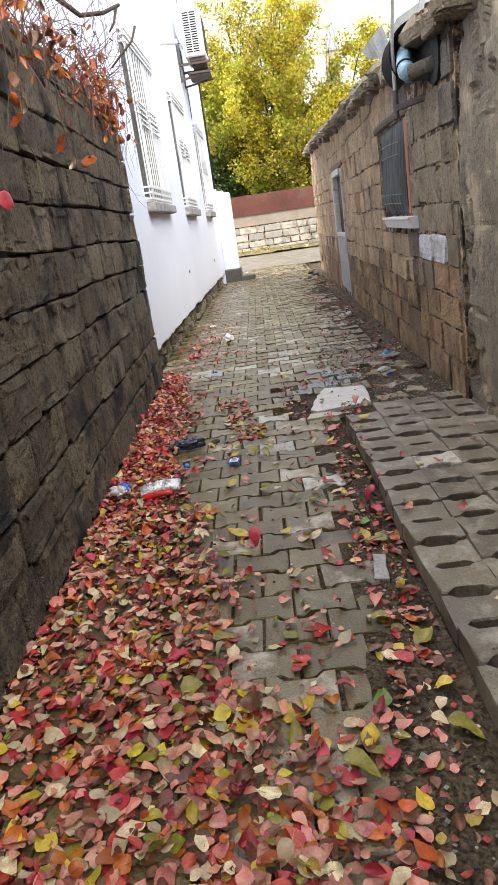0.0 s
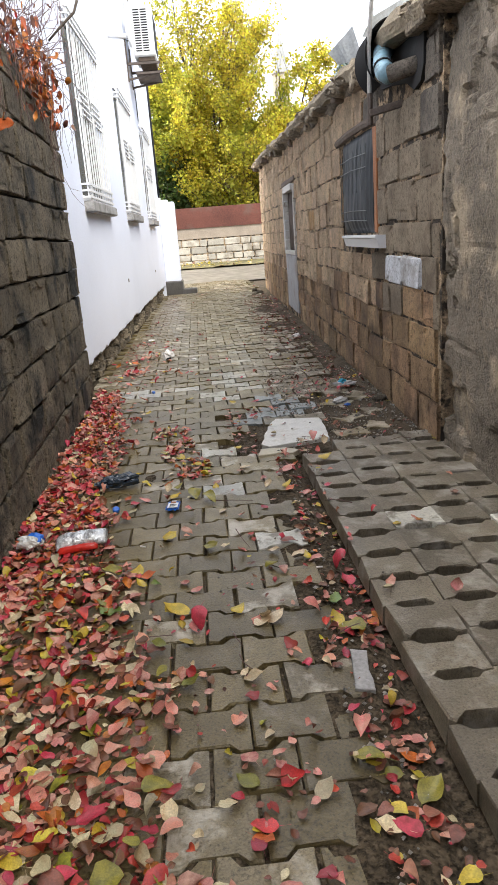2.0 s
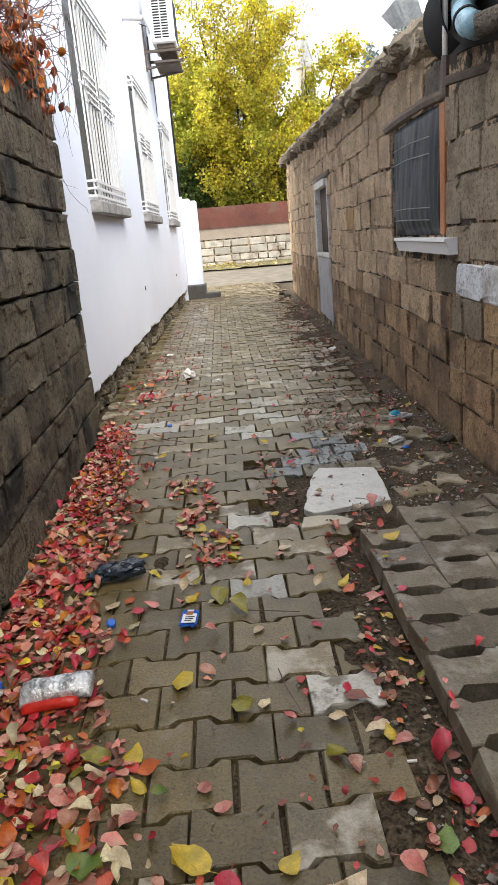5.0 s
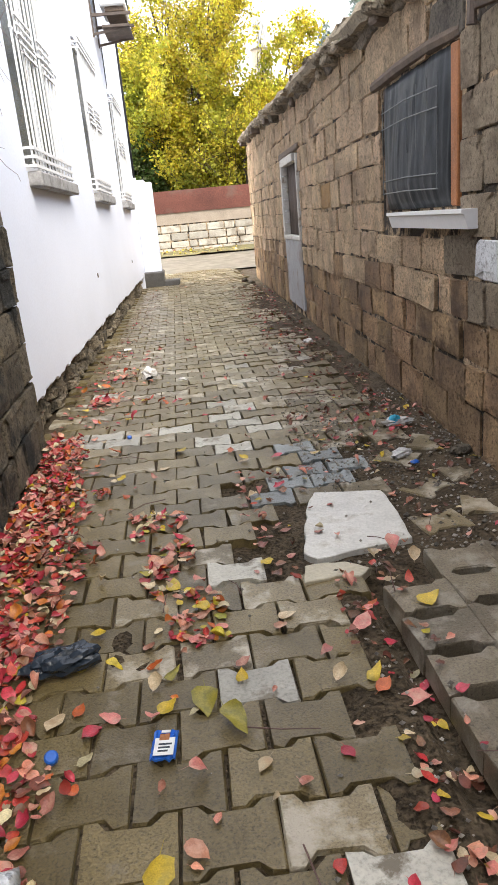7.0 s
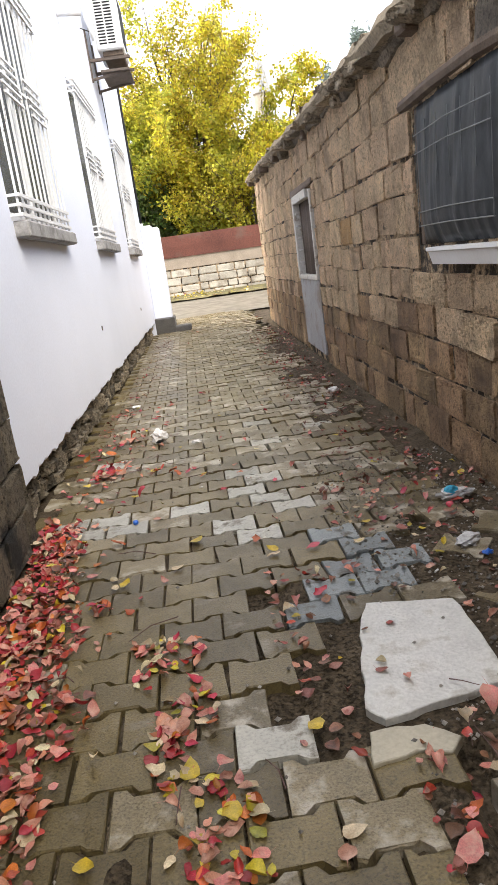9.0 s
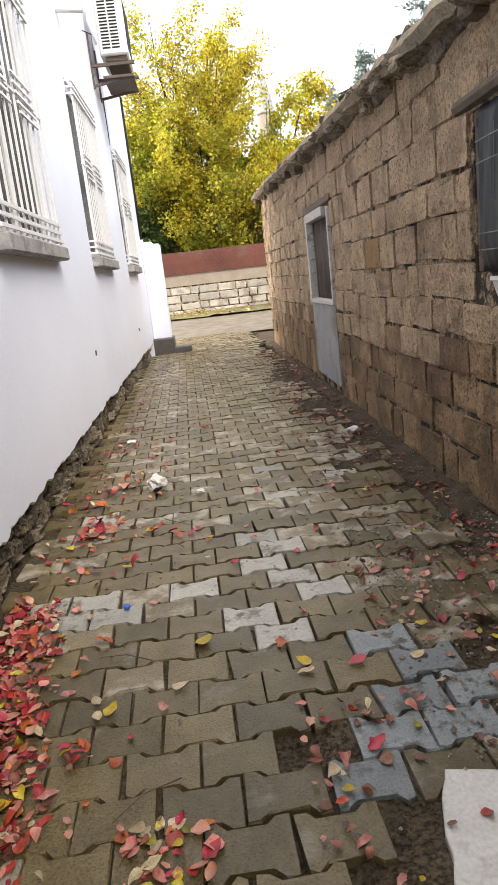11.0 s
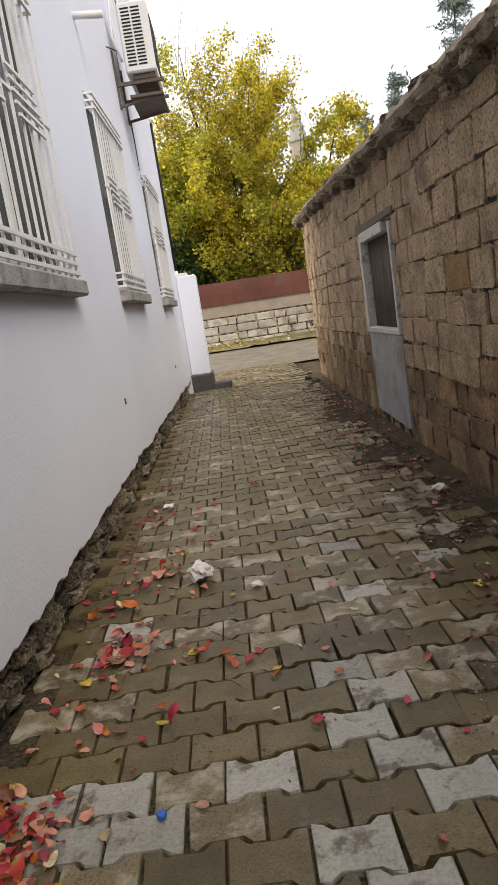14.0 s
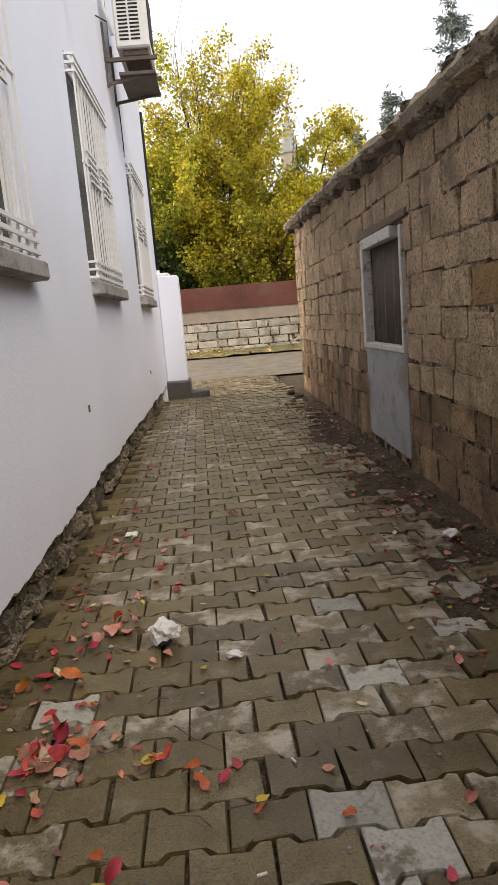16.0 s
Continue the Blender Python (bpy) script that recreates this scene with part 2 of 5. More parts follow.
def add_tube(bm, pts, r0, r1=None, sides=6, cap=True):
    """A tapered tube along the points."""
    r1 = r0 if r1 is None else r1
    pts = [Vector(p) for p in pts]
    rings = []
    for i, p in enumerate(pts):
        d = (pts[min(i + 1, len(pts) - 1)] - pts[max(i - 1, 0)]).normalized()
        a = d.orthogonal().normalized()
        b = d.cross(a)
        r = r0 + (r1 - r0) * i / (len(pts) - 1)
        rings.append([bm.verts.new(p + r * (math.cos(k * math.tau / sides) * a + math.sin(k * math.tau / sides) * b)) for k in range(sides)])
    for p, q in zip(rings, rings[1:]):
        m = min(range(sides), key=lambda s: sum((p[k].co - q[(k + s) % sides].co).length for k in range(sides)))
        for k in range(sides):
            bm.faces.new((p[k], p[(k + 1) % sides], q[(k + 1 + m) % sides], q[(k + m) % sides]))
    if cap:
        bm.faces.new(rings[0][::-1])
        bm.faces.new(rings[-1])
    return bm


def wall_with_holes(u0, u1, z0, z1, d0, d1, holes):
    """A thick wall along local y from u0 to u1, from depth d0 to d1 in local x, with rectangular holes (u0, u1, z0, z1)."""
    bm = bmesh.new()
    us = sorted({u0, u1, *[h[0] for h in holes], *[h[1] for h in holes]})
    for a, b in zip(us, us[1:]):
        cuts = sorted((h[2], h[3]) for h in holes if h[0] <= a and h[1] >= b)
        z = z0
        for lo, hi in cuts:
            add_box(bm, d0, d1, a, b, z, lo)
            z = hi
        add_box(bm, d0, d1, a, b, z, z1)
    bmesh.ops.remove_doubles(bm, verts=bm.verts[:], dist=1e-5)
    return bm


def block_mesh(name, material, seed, bulge=0.012, edge=0.014, ey=0.03, ez=0.05, c=0.05):
    """A unit block: y and z from 0 to 1 at the size it is scaled to, its worn, round-cornered face in +x."""
    r = random.Random(seed)
    bm = bmesh.new()
    j = lambda k: r.uniform(-k, k)
    ring = ((c, 0), (1 - c, 0), (1, c * 1.6), (1, 1 - c * 1.6), (1 - c, 1), (c, 1), (0, 1 - c * 1.6), (0, c * 1.6))
    inward = lambda v, k: v + k * (1 - 2 * v)
    back = [bm.verts.new((-0.1, y, z)) for y, z in ring]
    mid = [bm.verts.new((-edge + j(0.005), inward(y, 0.008) + j(0.008), inward(z, 0.012) + j(0.018))) for y, z in ring]
    front = [bm.verts.new((j(0.008), inward(y, ey) + j(0.02), inward(z, ez) + j(0.035))) for y, z in ring]
    inner = [bm.verts.new((0.25 * bulge * r.uniform(-1, 1), inward(y, 0.2) + j(0.05), inward(z, 0.22) + j(0.06))) for y, z in ring]
    for a, b in ((back, mid), (mid, front), (front, inner)):
        for k in range(8):
            bm.faces.new((a[k], a[(k + 1) % 8], b[(k + 1) % 8], b[k]))
    bm.faces.new(inner)
    return mesh_of(bm, name, material)


def noisy_sheet(x0, x1, y0, y1, nx, ny, height):
    bm = bmesh.new()
    g = [[bm.verts.new((x0 + (x1 - x0) * i / nx, y0 + (y1 - y0) * j / ny, 0)) for i in range(nx + 1)] for j in range(ny + 1)]
    for row in g:
        for v in row:
            v.co.z = height(v.co.x, v.co.y)
    for j in range(ny):
        for i in range(nx):
            bm.faces.new((g[j][i], g[j][i + 1], g[j + 1][i + 1], g[j + 1][i]))
    return bm


def hill(x, y):
    """The lie of the land: level in the lane, rising a little beyond its mouth."""
    return 0.0 if y < 16 else 0.025 * (min(y, 27) - 16)


# ---- ground ----
# mud washed over the pavers: centre and half-widths
DIRT_PATCHES = ((-0.74, 6.04, 0.17, 0.14), (-0.69, 3.72, 0.2, 0.24), (-0.68, 4.22, 0.18, 0.16), (-0.23, 5.45, 0.1, 0.12),
                (0.42, 8.3, 0.2, 0.5), (0.42, 8.3, 0.2, 0.5), (0.4, 10.2, 0.28, 0.8), (0.42, 10.3, 0.25, 0.7), (0.36, 12.4, 0.3, 1.0), (0.42, 12.5, 0.28, 0.9),
                (-1.26, 8.2, 0.12, 0.5), (-1.3, 9.6, 0.12, 0.7), (-0.75, 7.85, 0.2, 0.16), (0.12, 9.1, 0.14, 0.2))


def ground_height(x, y):
    z = hill(x, y) - (0.032 if x > -0.45 and y > 4 else 0.019)
    if y < 17.2:
        z += 0.009 * noise.noise((x * 6, y * 6, 0)) + 0.008 * noise.noise((x * 21, y * 21, 4))
        bank = max(0.0, min(1.0, (x - 0.6) / 0.2 + 0.3 * noise.noise((y * 1.5, x, 9))))
        z += 0.03 * bank * bank + 0.012 * bank * noise.noise((x * 9, y * 9, 2))
        if y < 4.6 and x > 0.15 - 0.044 * (y - 3.418):
            return -0.012 + 0.02 * noise.noise((x * 7, y * 7, 3))
        if y < 4.5 and 0 < 0.15 - 0.044 * (y - 3.418) - x < 0.085:
            z -= 0.04
        if y < 6.3:
            z += 0.05 * max(0.0, min(1.0, (-1.3 - 0.0524 * (y - 1.3) + 0.1 - x) / 0.1))
        if (4.5 < y < 5.9 and -0.3 < x) or (y <= 4.5 and -0.12 < x < 0.02) or x > 0.5:
            z += 0.016
        elif x > 0.2 and y > 6:
            z += 0.01
        for px, py, rx, ry in DIRT_PATCHES:
            z += 0.011 * max(0.0, min(1.0, 1.6 * (1 - ((x - px) / rx) ** 2 - ((y - py) / ry) ** 2) + 0.9 * noise.noise((x * 14, y * 14, 6)))) * (((x - px) / rx) ** 2 + ((y - py) / ry) ** 2 < 1.3)
    return z


g = noisy_sheet(-1.9, 1.3, -2.5, 17.2, 80, 420, ground_height)
ground = tagged(part("ground", g, M_DIRT, smooth=True), "damp dark dirt lane bed with grit, banked against the walls", "ground", kind="structure")
bm = bmesh.new()
xs = [-600, -60, -20, -1.9, 1.3, 20, 60, 600]
ys = [-600, -60, -2.5, 17.2, 27, 60, 900]
gv = {(x, y): bm.verts.new((x, y, (hill(x, y) if y >= 17.2 else 0) - 0.06)) for x in xs for y in ys}
for a, b in zip(xs, xs[1:]):
    for c, d in zip(ys, ys[1:]):
        if not (a == -1.9 and c == -2.5):
            bm.faces.new((gv[a, c], gv[b, c], gv[b, d], gv[a, d]))
tagged(part("ground", bm, M_DIRT), "open earth reaching to the horizon round the lane", "ground", kind="structure")
road = tagged(part("road", noisy_sheet(-30, 30, 19.5, 25.2, 60, 14, lambda x, y: hill(x, y) - 0.02 + 0.008 * noise.noise((x, y, 0))), M_ROAD, smooth=True),
              "wet grey cross street at the mouth of the lane", "road", kind="structure")
verge = tagged(part("verge", noisy_sheet(-30, 30, 25.15, 28.05, 200, 14, lambda x, y: hill(x, y) + 0.03 + 0.04 * noise.noise((x * 3, y * 3, 0))), M_GRASS, smooth=True),
               "grass verge strewn with yellow leaves under the wall", "verge", kind="structure")

# ---- white house beside the lane ----
HOUSE = pose(-1.47, 6.35, 0, 0, 0, 0.61)
white_house = thing("white_house", "white plastered two-storey house with barred windows and a rubble footing", "house", HOUSE)
LEN = 10.55
WINS = ((1.0, 2.55, 1.62, 3.2), (4.3, 5.72, 1.62, 3.2), (7.7, 9.1, 1.62, 3.2))
UPPER = ((1.0, 2.5, 5.05, 6.5), (5.5, 6.95, 5.05, 6.5), (8.0, 9.0, 5.3, 6.6))
house_wall = part("wall", wall_with_holes(0, LEN, 0.4, 7.2, -0.28, 0, WINS + UPPER), M_WHITE, white_house, "white plastered wall")
part("wall", box_bm(-6, 0, LEN, LEN + 0.28, 0, 7.2), M_WHITE, white_house)
part("wall", box_bm(-6, -0.12, -0.28, -0.0, 0, 7.2), M_WHITE, white_house)
part("wall", box_bm(-6.2, -6, -0.28, LEN + 0.28, 0, 7.2), M_WHITE, white_house)
part("roof", box_bm(-6.4, 0.02, -0.5, LEN + 0.32, 7.2, 7.4, bevel=0.02), M_SILL, white_house, "flat concrete roof slab")
part("floor", box_bm(-5.9, -0.3, 0.02, LEN - 0.02, 3.7, 3.9), M_SILL, white_house)


def barred_window(u0, u1, z0, z1, detail=True):
    w = new("window")
    w.parent = white_house
    tagged(w, "white window with dark panes behind a white steel grille")
    bm = bmesh.new()
    for a, b, c, d in ((u0 + 0.06, u0 + 0.1, z0 + 0.06, z1 - 0.06), (u1 - 0.06, u1, z0, z1), (u0, u1 - 0.06, z0, z0 + 0.06), (u0, u1 - 0.06, z1 - 0.06, z1), ((u0 + u1) / 2 - 0.035, (u0 + u1) / 2 + 0.035, z0 + 0.06, z1 - 0.06)):
        add_box(bm, -0.075, -0.025, a, b, c, d, bevel=0.006)
    part("frame", bm, M_WHITE_PAINT, w)
    part("pane", box_bm(-0.055, -0.045, u0, (u0 + u1) / 2 - 0.035, z0 + 0.06, z1 - 0.06), M_GLASS, w, "dark glass pane")
    part("pane", box_bm(-0.055, -0.045, (u0 + u1) / 2 + 0.035, u1 - 0.06, z0 + 0.06, z1 - 0.06), M_GLASS, w, "dark glass pane")
    if detail:
        part("sill", box_bm(-0.1, 0.09, u0 + 0.02, u1 + 0.06, z0 - 0.1, z0 - 0.003, bevel=0.012, jitter=0.004), M_SILL, w, "worn grey concrete sill")
        bm = bmesh.new()
        n = 12 if u1 - u0 > 1.3 else 9
        G = 0.045
        for k in range(n):
            y = u0 + 0.02 + (u1 - u0 - 0.02) * k / (n - 1)
            add_box(bm, G, G + 0.012, y - 0.007, y + 0.007, z0 + 0.01, z1 - 0.02)
        for z in (z0 + 0.03, z0 + 0.085, z0 + 0.14, z1 - 0.03, z1 - 0.085, z1 - 0.14):
            add_box(bm, G + 0.013, G + 0.026, u0 + 0.0, u1 + 0.02, z - 0.01, z + 0.01)
            add_box(bm, -0.01, G + 0.013, u0 + 0.0, u0 + 0.016, z - 0.008, z + 0.008)
            add_box(bm, -0.01, G + 0.013, u1 + 0.004, u1 + 0.02, z - 0.008, z + 0.008)
        mid = (z0 + z1) / 2 + 0.05
        span = (u1 - u0) * 0.3
        for a in (u0 + 0.12, u1 - 0.12 - span * 1.35):
            for k in range(5):
                z = mid + 0.1 - 0.05 * k
                add_box(bm, G + 0.013, G + 0.025, a + 0.025 * k, a + 0.025 * k + span, z - 0.008, z + 0.008)
        add_box(bm, G - 0.002, G + 0.012, u0 - 0.005, u1 + 0.02, mid - 0.01, mid + 0.006)
        part("grille", bm, M_WHITE_PAINT, w, "white welded steel grille")
    return w


for spot in WINS:
    barred_window(*spot)
for spot in UPPER:
    barred_window(*spot, detail=False)
bm = bmesh.new()
add_tube(bm, [(-0.05, 4.5, 3.82), (0.24, 4.52, 3.80)], 0.03, sides=12)
part("spout", bm, M_WHITE_PAINT, white_house, "short white drain spout", smooth=True)

for u, z in ((3.6, 0.74), (8.0, 0.66)):
    part("stub", box_bm(-0.01, 0.012, u, u + 0.012, z, z + 0.045), M_RUST, white_house, "cut-off rusty stub in the plaster")
bm = bmesh.new()
add_tube(bm, [(0.012, 7.25, 5.0), (0.012, 7.27, 4.0), (0.012, 7.6, 3.6), (0.012, 7.62, 3.22)], 0.006, sides=5)
part("wire", bm, M_SILL, white_house, "thin wire running down the wall")

bm = bmesh.new()
n = 210
rows = []
for k in range(n + 1):
    u = LEN * k / n
    z = 0.26 + 0.035 * noise.noise((u * 1.4, 0, 1)) + 0.03 * noise.noise((u * 7, 0, 2)) + 0.02 * noise.noise((u * 19, 0, 2))
    rows.append([bm.verts.new(c) for c in ((0.0, u, 0.4), (0.0, u, z + 0.012), (-0.012, u, z), (-0.1, u, z + 0.01), (-0.1, u, 0.4))])
for p, q in zip(rows, rows[1:]):
    for k in range(4):
        bm.faces.new((p[k], p[k + 1], q[k + 1], q[k]))
part("plaster_skirt", bm, M_WHITE, white_house, "ragged lower edge of the plaster")

part("pipe", add_tube(bmesh.new(), [(0.03, LEN + 0.2, 2.15), (0.035, LEN + 0.21, 1.0), (0.03, LEN + 0.2, 0.02)], 0.03, sides=10), M_WHITE_PAINT, white_house, "pale drainpipe at the corner", smooth=True)
part("cable", add_tube(bmesh.new(), [(0.02, LEN + 0.22, 4.6), (0.025, LEN + 0.2, 3.3), (0.03, LEN + 0.21, 2.15)], 0.02, sides=8), M_BLACK, white_house, "black cable down the corner", smooth=True)

# rubble footing, stone by stone
foot = part("footing", box_bm(-0.28, -0.1, 0, LEN, 0, 0.3), M_DARK_MORTAR, white_house, "rough rubble footing below the plaster")
rubble = [block_mesh("stone", M_RUBBLE, 40 + k, 0.05, 0.04, 0.16, 0.18) for k in range(5)]
y = 0.0
while y < LEN - 0.1:
    w = rng.uniform(0.07, 0.2)
    z = 0.0
    while z < 0.25:
        h = rng.uniform(0.07, 0.14)
        ob = new("stone", rubble[rng.randrange(5)])
        ob.parent = foot
        ob.matrix_basis = pose(rng.uniform(-0.1, -0.03), y, z, rng.uniform(-6, 6)) @ Matrix.Diagonal((1, w, h, 1))
        z += h
    y += w

# air conditioner on its bracket
ac = thing("air_conditioner", "white outdoor air-conditioning unit on a rusty wall bracket", "air conditioner", HOUSE @ pose(0.14, 6.7, 4.06, 0, 0, 0))
part("casing", box_bm(0, 0.34, 0, 0.82, 0, 0.72, bevel=0.018), M_AC, ac)
for col in (0, 1):
    for k in range(17):
        part("louvre", box_bm(0.045 + 0.115 * col, 0.14 + 0.115 * col, -0.004, 0.01, 0.07 + 0.036 * k, 0.087 + 0.036 * k), M_BLACK, ac, "dark louvre slot")
part("fan_guard", box_bm(0.338, 0.347, 0.12, 0.7, 0.1, 0.62, bevel=0.004), M_BLACK, ac, "dark fan grille")
for y in (0.06, 0.7):
    part("bracket_arm", box_bm(-0.16, 0.4, y, y + 0.04, -0.1, -0.064), M_RUST, ac, "rusty angle-iron arm")
    part("bracket_post", box_bm(-0.155, -0.12, y, y + 0.04, -0.34, 0.28), M_RUST, ac)
    part("bracket_brace", add_tube(bmesh.new(), [(-0.13, y + 0.02, -0.31), (0.38, y + 0.02, -0.24)], 0.02, sides=4), M_RUST, ac)
part("tray", box_bm(0.0, 0.37, 0.02, 0.8, -0.25, -0.22), M_RUST, ac, "rusty tray")
bm = bmesh.new()
add_box(bm, 0.06, 0.32, 0.05, 0.78, -0.062, 0.0, bevel=0.008)
part("packing", bm, M_WOOD_DARK, ac, "wooden packing boards")
bm = bmesh.new()
for k in range(2):
    add_tube(bm, [(-0.03, 0.05 + 0.03 * k, 0.15), (-0.09, 0.0 + 0.03 * k, 0.4), (-0.06, 0.02, 0.8), (0.02, 0.1, 1.15), (-0.1, 0.2, 1.5)], 0.016, sides=6)
part("hose", bm, M_WHITE_PAINT, ac, "wrapped white refrigerant hose", smooth=True)

# gate pillar and step past the house
pillar = thing("gate_pillar", "white plastered gate pillar peeling at its foot", "pillar", pose(-1.58, 16.95, 0))
part("shaft", box_bm(0, 0.34, 0.1, 0.5, 0.3, 2.05, bevel=0.015), M_WHITE, pillar)
part("cap", box_bm(-0.02, 0.2, 0.12, 0.5, 2.05, 2.1, bevel=0.01), M_WHITE_PAINT, pillar)
step = thing("door_step", "dark wet concrete block step at the lane's edge", "step", pose(-1.58, 16.9, 0))
M_STEP = mat("dark_wet_concrete", (0.085, 0.08, 0.075), 0.6, 6, 0.4, 60, 0.6, wet=0.25)
part("block", box_bm(-0.02, 0.38, 0.0, 0.62, -0.05, 0.32, bevel=0.02, jitter=0.01), M_STEP, step)
part("tread", box_bm(0.36, 0.7, 0.05, 0.55, -0.05, 0.13, bevel=0.02, jitter=0.012), M_STEP, step)

# ---- block-built low house ----
LOW = pose(0.835, 4.36, 0, 0, 0, 0.64) @ pose(0, 0, 0, 0, 0, 0)
low_house = thing("stone_house", "low old house of rough brown stone blocks with an earth roof", "house", LOW)
# local x points into the house, so the face looks along -x
RLEN, RTOP = 12.55, 2.12
RW1, RW2 = (1.36, 2.68, 1.165, 1.87), (6.15, 7.5, 0.9, 1.86)


def eave(u):
    """Height of the wall head under the sagging roof."""
    return 2.165 + 0.037 * u + 0.025 * noise.noise((u * 0.9, 3, 0))


bm = wall_with_holes(0, RLEN, 0, RTOP, 0.014, 0.4, (RW1, RW2))
for k in range(25):
    a, b = RLEN * k / 25, RLEN * (k + 1) / 25
    q = [bm.verts.new((x, y, z)) for x in (0.014, 0.4) for y, z in ((a, RTOP), (b, RTOP), (b, eave(b)), (a, eave(a)))]
    for f in ((3, 2, 1, 0), (4, 5, 6, 7), (2, 3, 7, 6)):
        bm.faces.new([q[i] for i in f])
bmesh.ops.remove_doubles(bm, verts=bm.verts[:], dist=1e-4)
low_wall = part("wall", bm, M_MORTAR, low_house, "rough stone block wall with deep joints")
part("wall", box_bm(0.4, 5, RLEN - 0.4, RLEN, 0, RTOP), M_GREY_RENDER, low_house)
part("wall", box_bm(0.4, 5, 0.0, 0.3, 0, RTOP), M_GREY_RENDER, low_house)
part("wall", box_bm(5, 5.3, 0.0, RLEN, 0, RTOP + 0.1), M_GREY_RENDER, low_house)


def lay_blocks(parent, length, top, course, widths, meshes, holes, flip, pick, name="block", base=0.0, proud=0.008, rag=0.0, sway=0.014, joint=0.012):
    """Courses of blocks along local y, each its own object, round the holes."""
    z = base
    row = 0
    while z < top(length) - 0.04:
        h = course[row % len(course)]
        y = -rng.uniform(0, 0.3)
        while y < length:
            w = rng.choice(widths) * rng.uniform(0.9, 1.1)
            spans = [(max(y, 0), min(y + w, length))]
            for u0, u1, z0, z1 in holes:
                if z < z1 - 0.03 and z + h > z0 + 0.03:
                    spans = [s for a, b in spans for s in ((a, min(b, u0)), (max(a, u1), b)) if s[1] - s[0] > 0.05]
            for a, b in spans:
                hh = min(h, top((a + b) / 2) - z)
                if b - a < 0.04 or hh < 0.04:
                    continue
                ob = new(name, pick((a + b) / 2, z + h / 2, meshes))
                ob.parent = parent
                d = rng.uniform(-proud, proud * 0.6)
                gap = 0.003
                sag = rag * rng.uniform(-1, 1) + sway * noise.noise((a * 0.8, z * 2, 5))
                m = Matrix.Translation((-d if flip else d, b - 0.008 if flip else a + 0.008, z + gap + sag))
                if flip:
                    m = m @ Matrix.Rotation(math.pi, 4, "Z")
                ob.matrix_basis = m @ pose(0, 0, 0, rng.uniform(-1.2, 1.2)) @ Matrix.Diagonal((1, b - a - joint, hh - 2 * gap, 1))
            y += w
        z += h
        row += 1


roof = new("roof")
roof.parent = low_house
tagged(roof, "sagging earth and stone roof with rough eaves")
bm = bmesh.new()
n = 150
rows = []
for i in range(n + 1):
    y = -0.3 + (RLEN + 0.75) * i / n
    e = -0.09 + 0.04 * noise.noise((y * 2.3, 0, 0)) + 0.03 * noise.noise((y * 9, 1, 0))
    s = 0.015 * noise.noise((y * 7, 5, 3))
    b = eave(y) - 0.01 + s
    prof = [(e, b), (e - 0.03, b + 0.06), (e + 0.02, b + 0.13 + 0.03 * noise.noise((y * 5, 9, 0))), (0.3, b + 0.19), (2.4, b + 0.3), (5.2, b + 0.4), (5.2, b + 0.1), (0.4, b + 0.0)]
    rows.append([bm.verts.new((x, y, z)) for x, z in prof])
for p, q in zip(rows, rows[1:]):
    for k in range(len(p)):
        bm.faces.new((p[k], q[k], q[(k + 1) % len(p)], p[(k + 1) % len(p)]))
bm.faces.new(rows[0])
bm.faces.new(rows[-1][::-1])
part("earth_bed", bm, M_EARTH_ROOF, roof, "packed earth roof bed")
slabs = [block_mesh("roof_stone", M_SLATE, 60 + k, 0.05, 0.03, 0.12, 0.2, 0.12) for k in range(6)]
for lay, lo, hi in ((0, 0.2, 0.55), (1, 0.14, 0.42), (2, 0.18, 0.5)):
    y = -0.3 + 0.1 * lay
    while y < RLEN + 0.35:
        w = rng.uniform(lo, hi)
        if rng.random() > 0.12 * lay and not (lay == 0 and -0.1 < y < 1.15):
            ob = new("roof_stone", slabs[rng.randrange(6)])
            ob.parent = roof
            m = Matrix.Translation((-0.1 + rng.uniform(-0.055, 0.05) + 0.035 * lay, y + w, eave(y) - 0.012 + 0.045 * lay + rng.uniform(-0.014, 0.014)))
            ob.matrix_basis = m @ Matrix.Rotation(math.pi, 4, "Z") @ pose(0, 0, 0, rng.uniform(-4, 4), rng.uniform(-9, 4), rng.uniform(-9, 9)) @ Matrix.Diagonal((2.6, w, rng.uniform(0.035, 0.075), 1))
        y += w * rng.uniform(0.85, 1.0)
# rafter ends: rough squared timber and stone stubs at uneven steps
y = 1.45
while y < RLEN:
    w, h = rng.uniform(0.05, 0.09), rng.uniform(0.07, 0.12)
    reach = rng.uniform(0.05, 0.15)
    bm = box_bm(-reach, 0.3, -w, w, -h, 0.0, bevel=0.015, jitter=0.014)
    part("rafter", bm, M_WOOD_DARK if rng.random() < 0.4 else M_SLATE, roof, "rough squared rafter end", at=pose(0, y, eave(y) + 0.005, rng.uniform(-6, 6), rng.uniform(-3, 8), rng.uniform(-9, 9)))
    y += rng.uniform(0.45, 1.0)
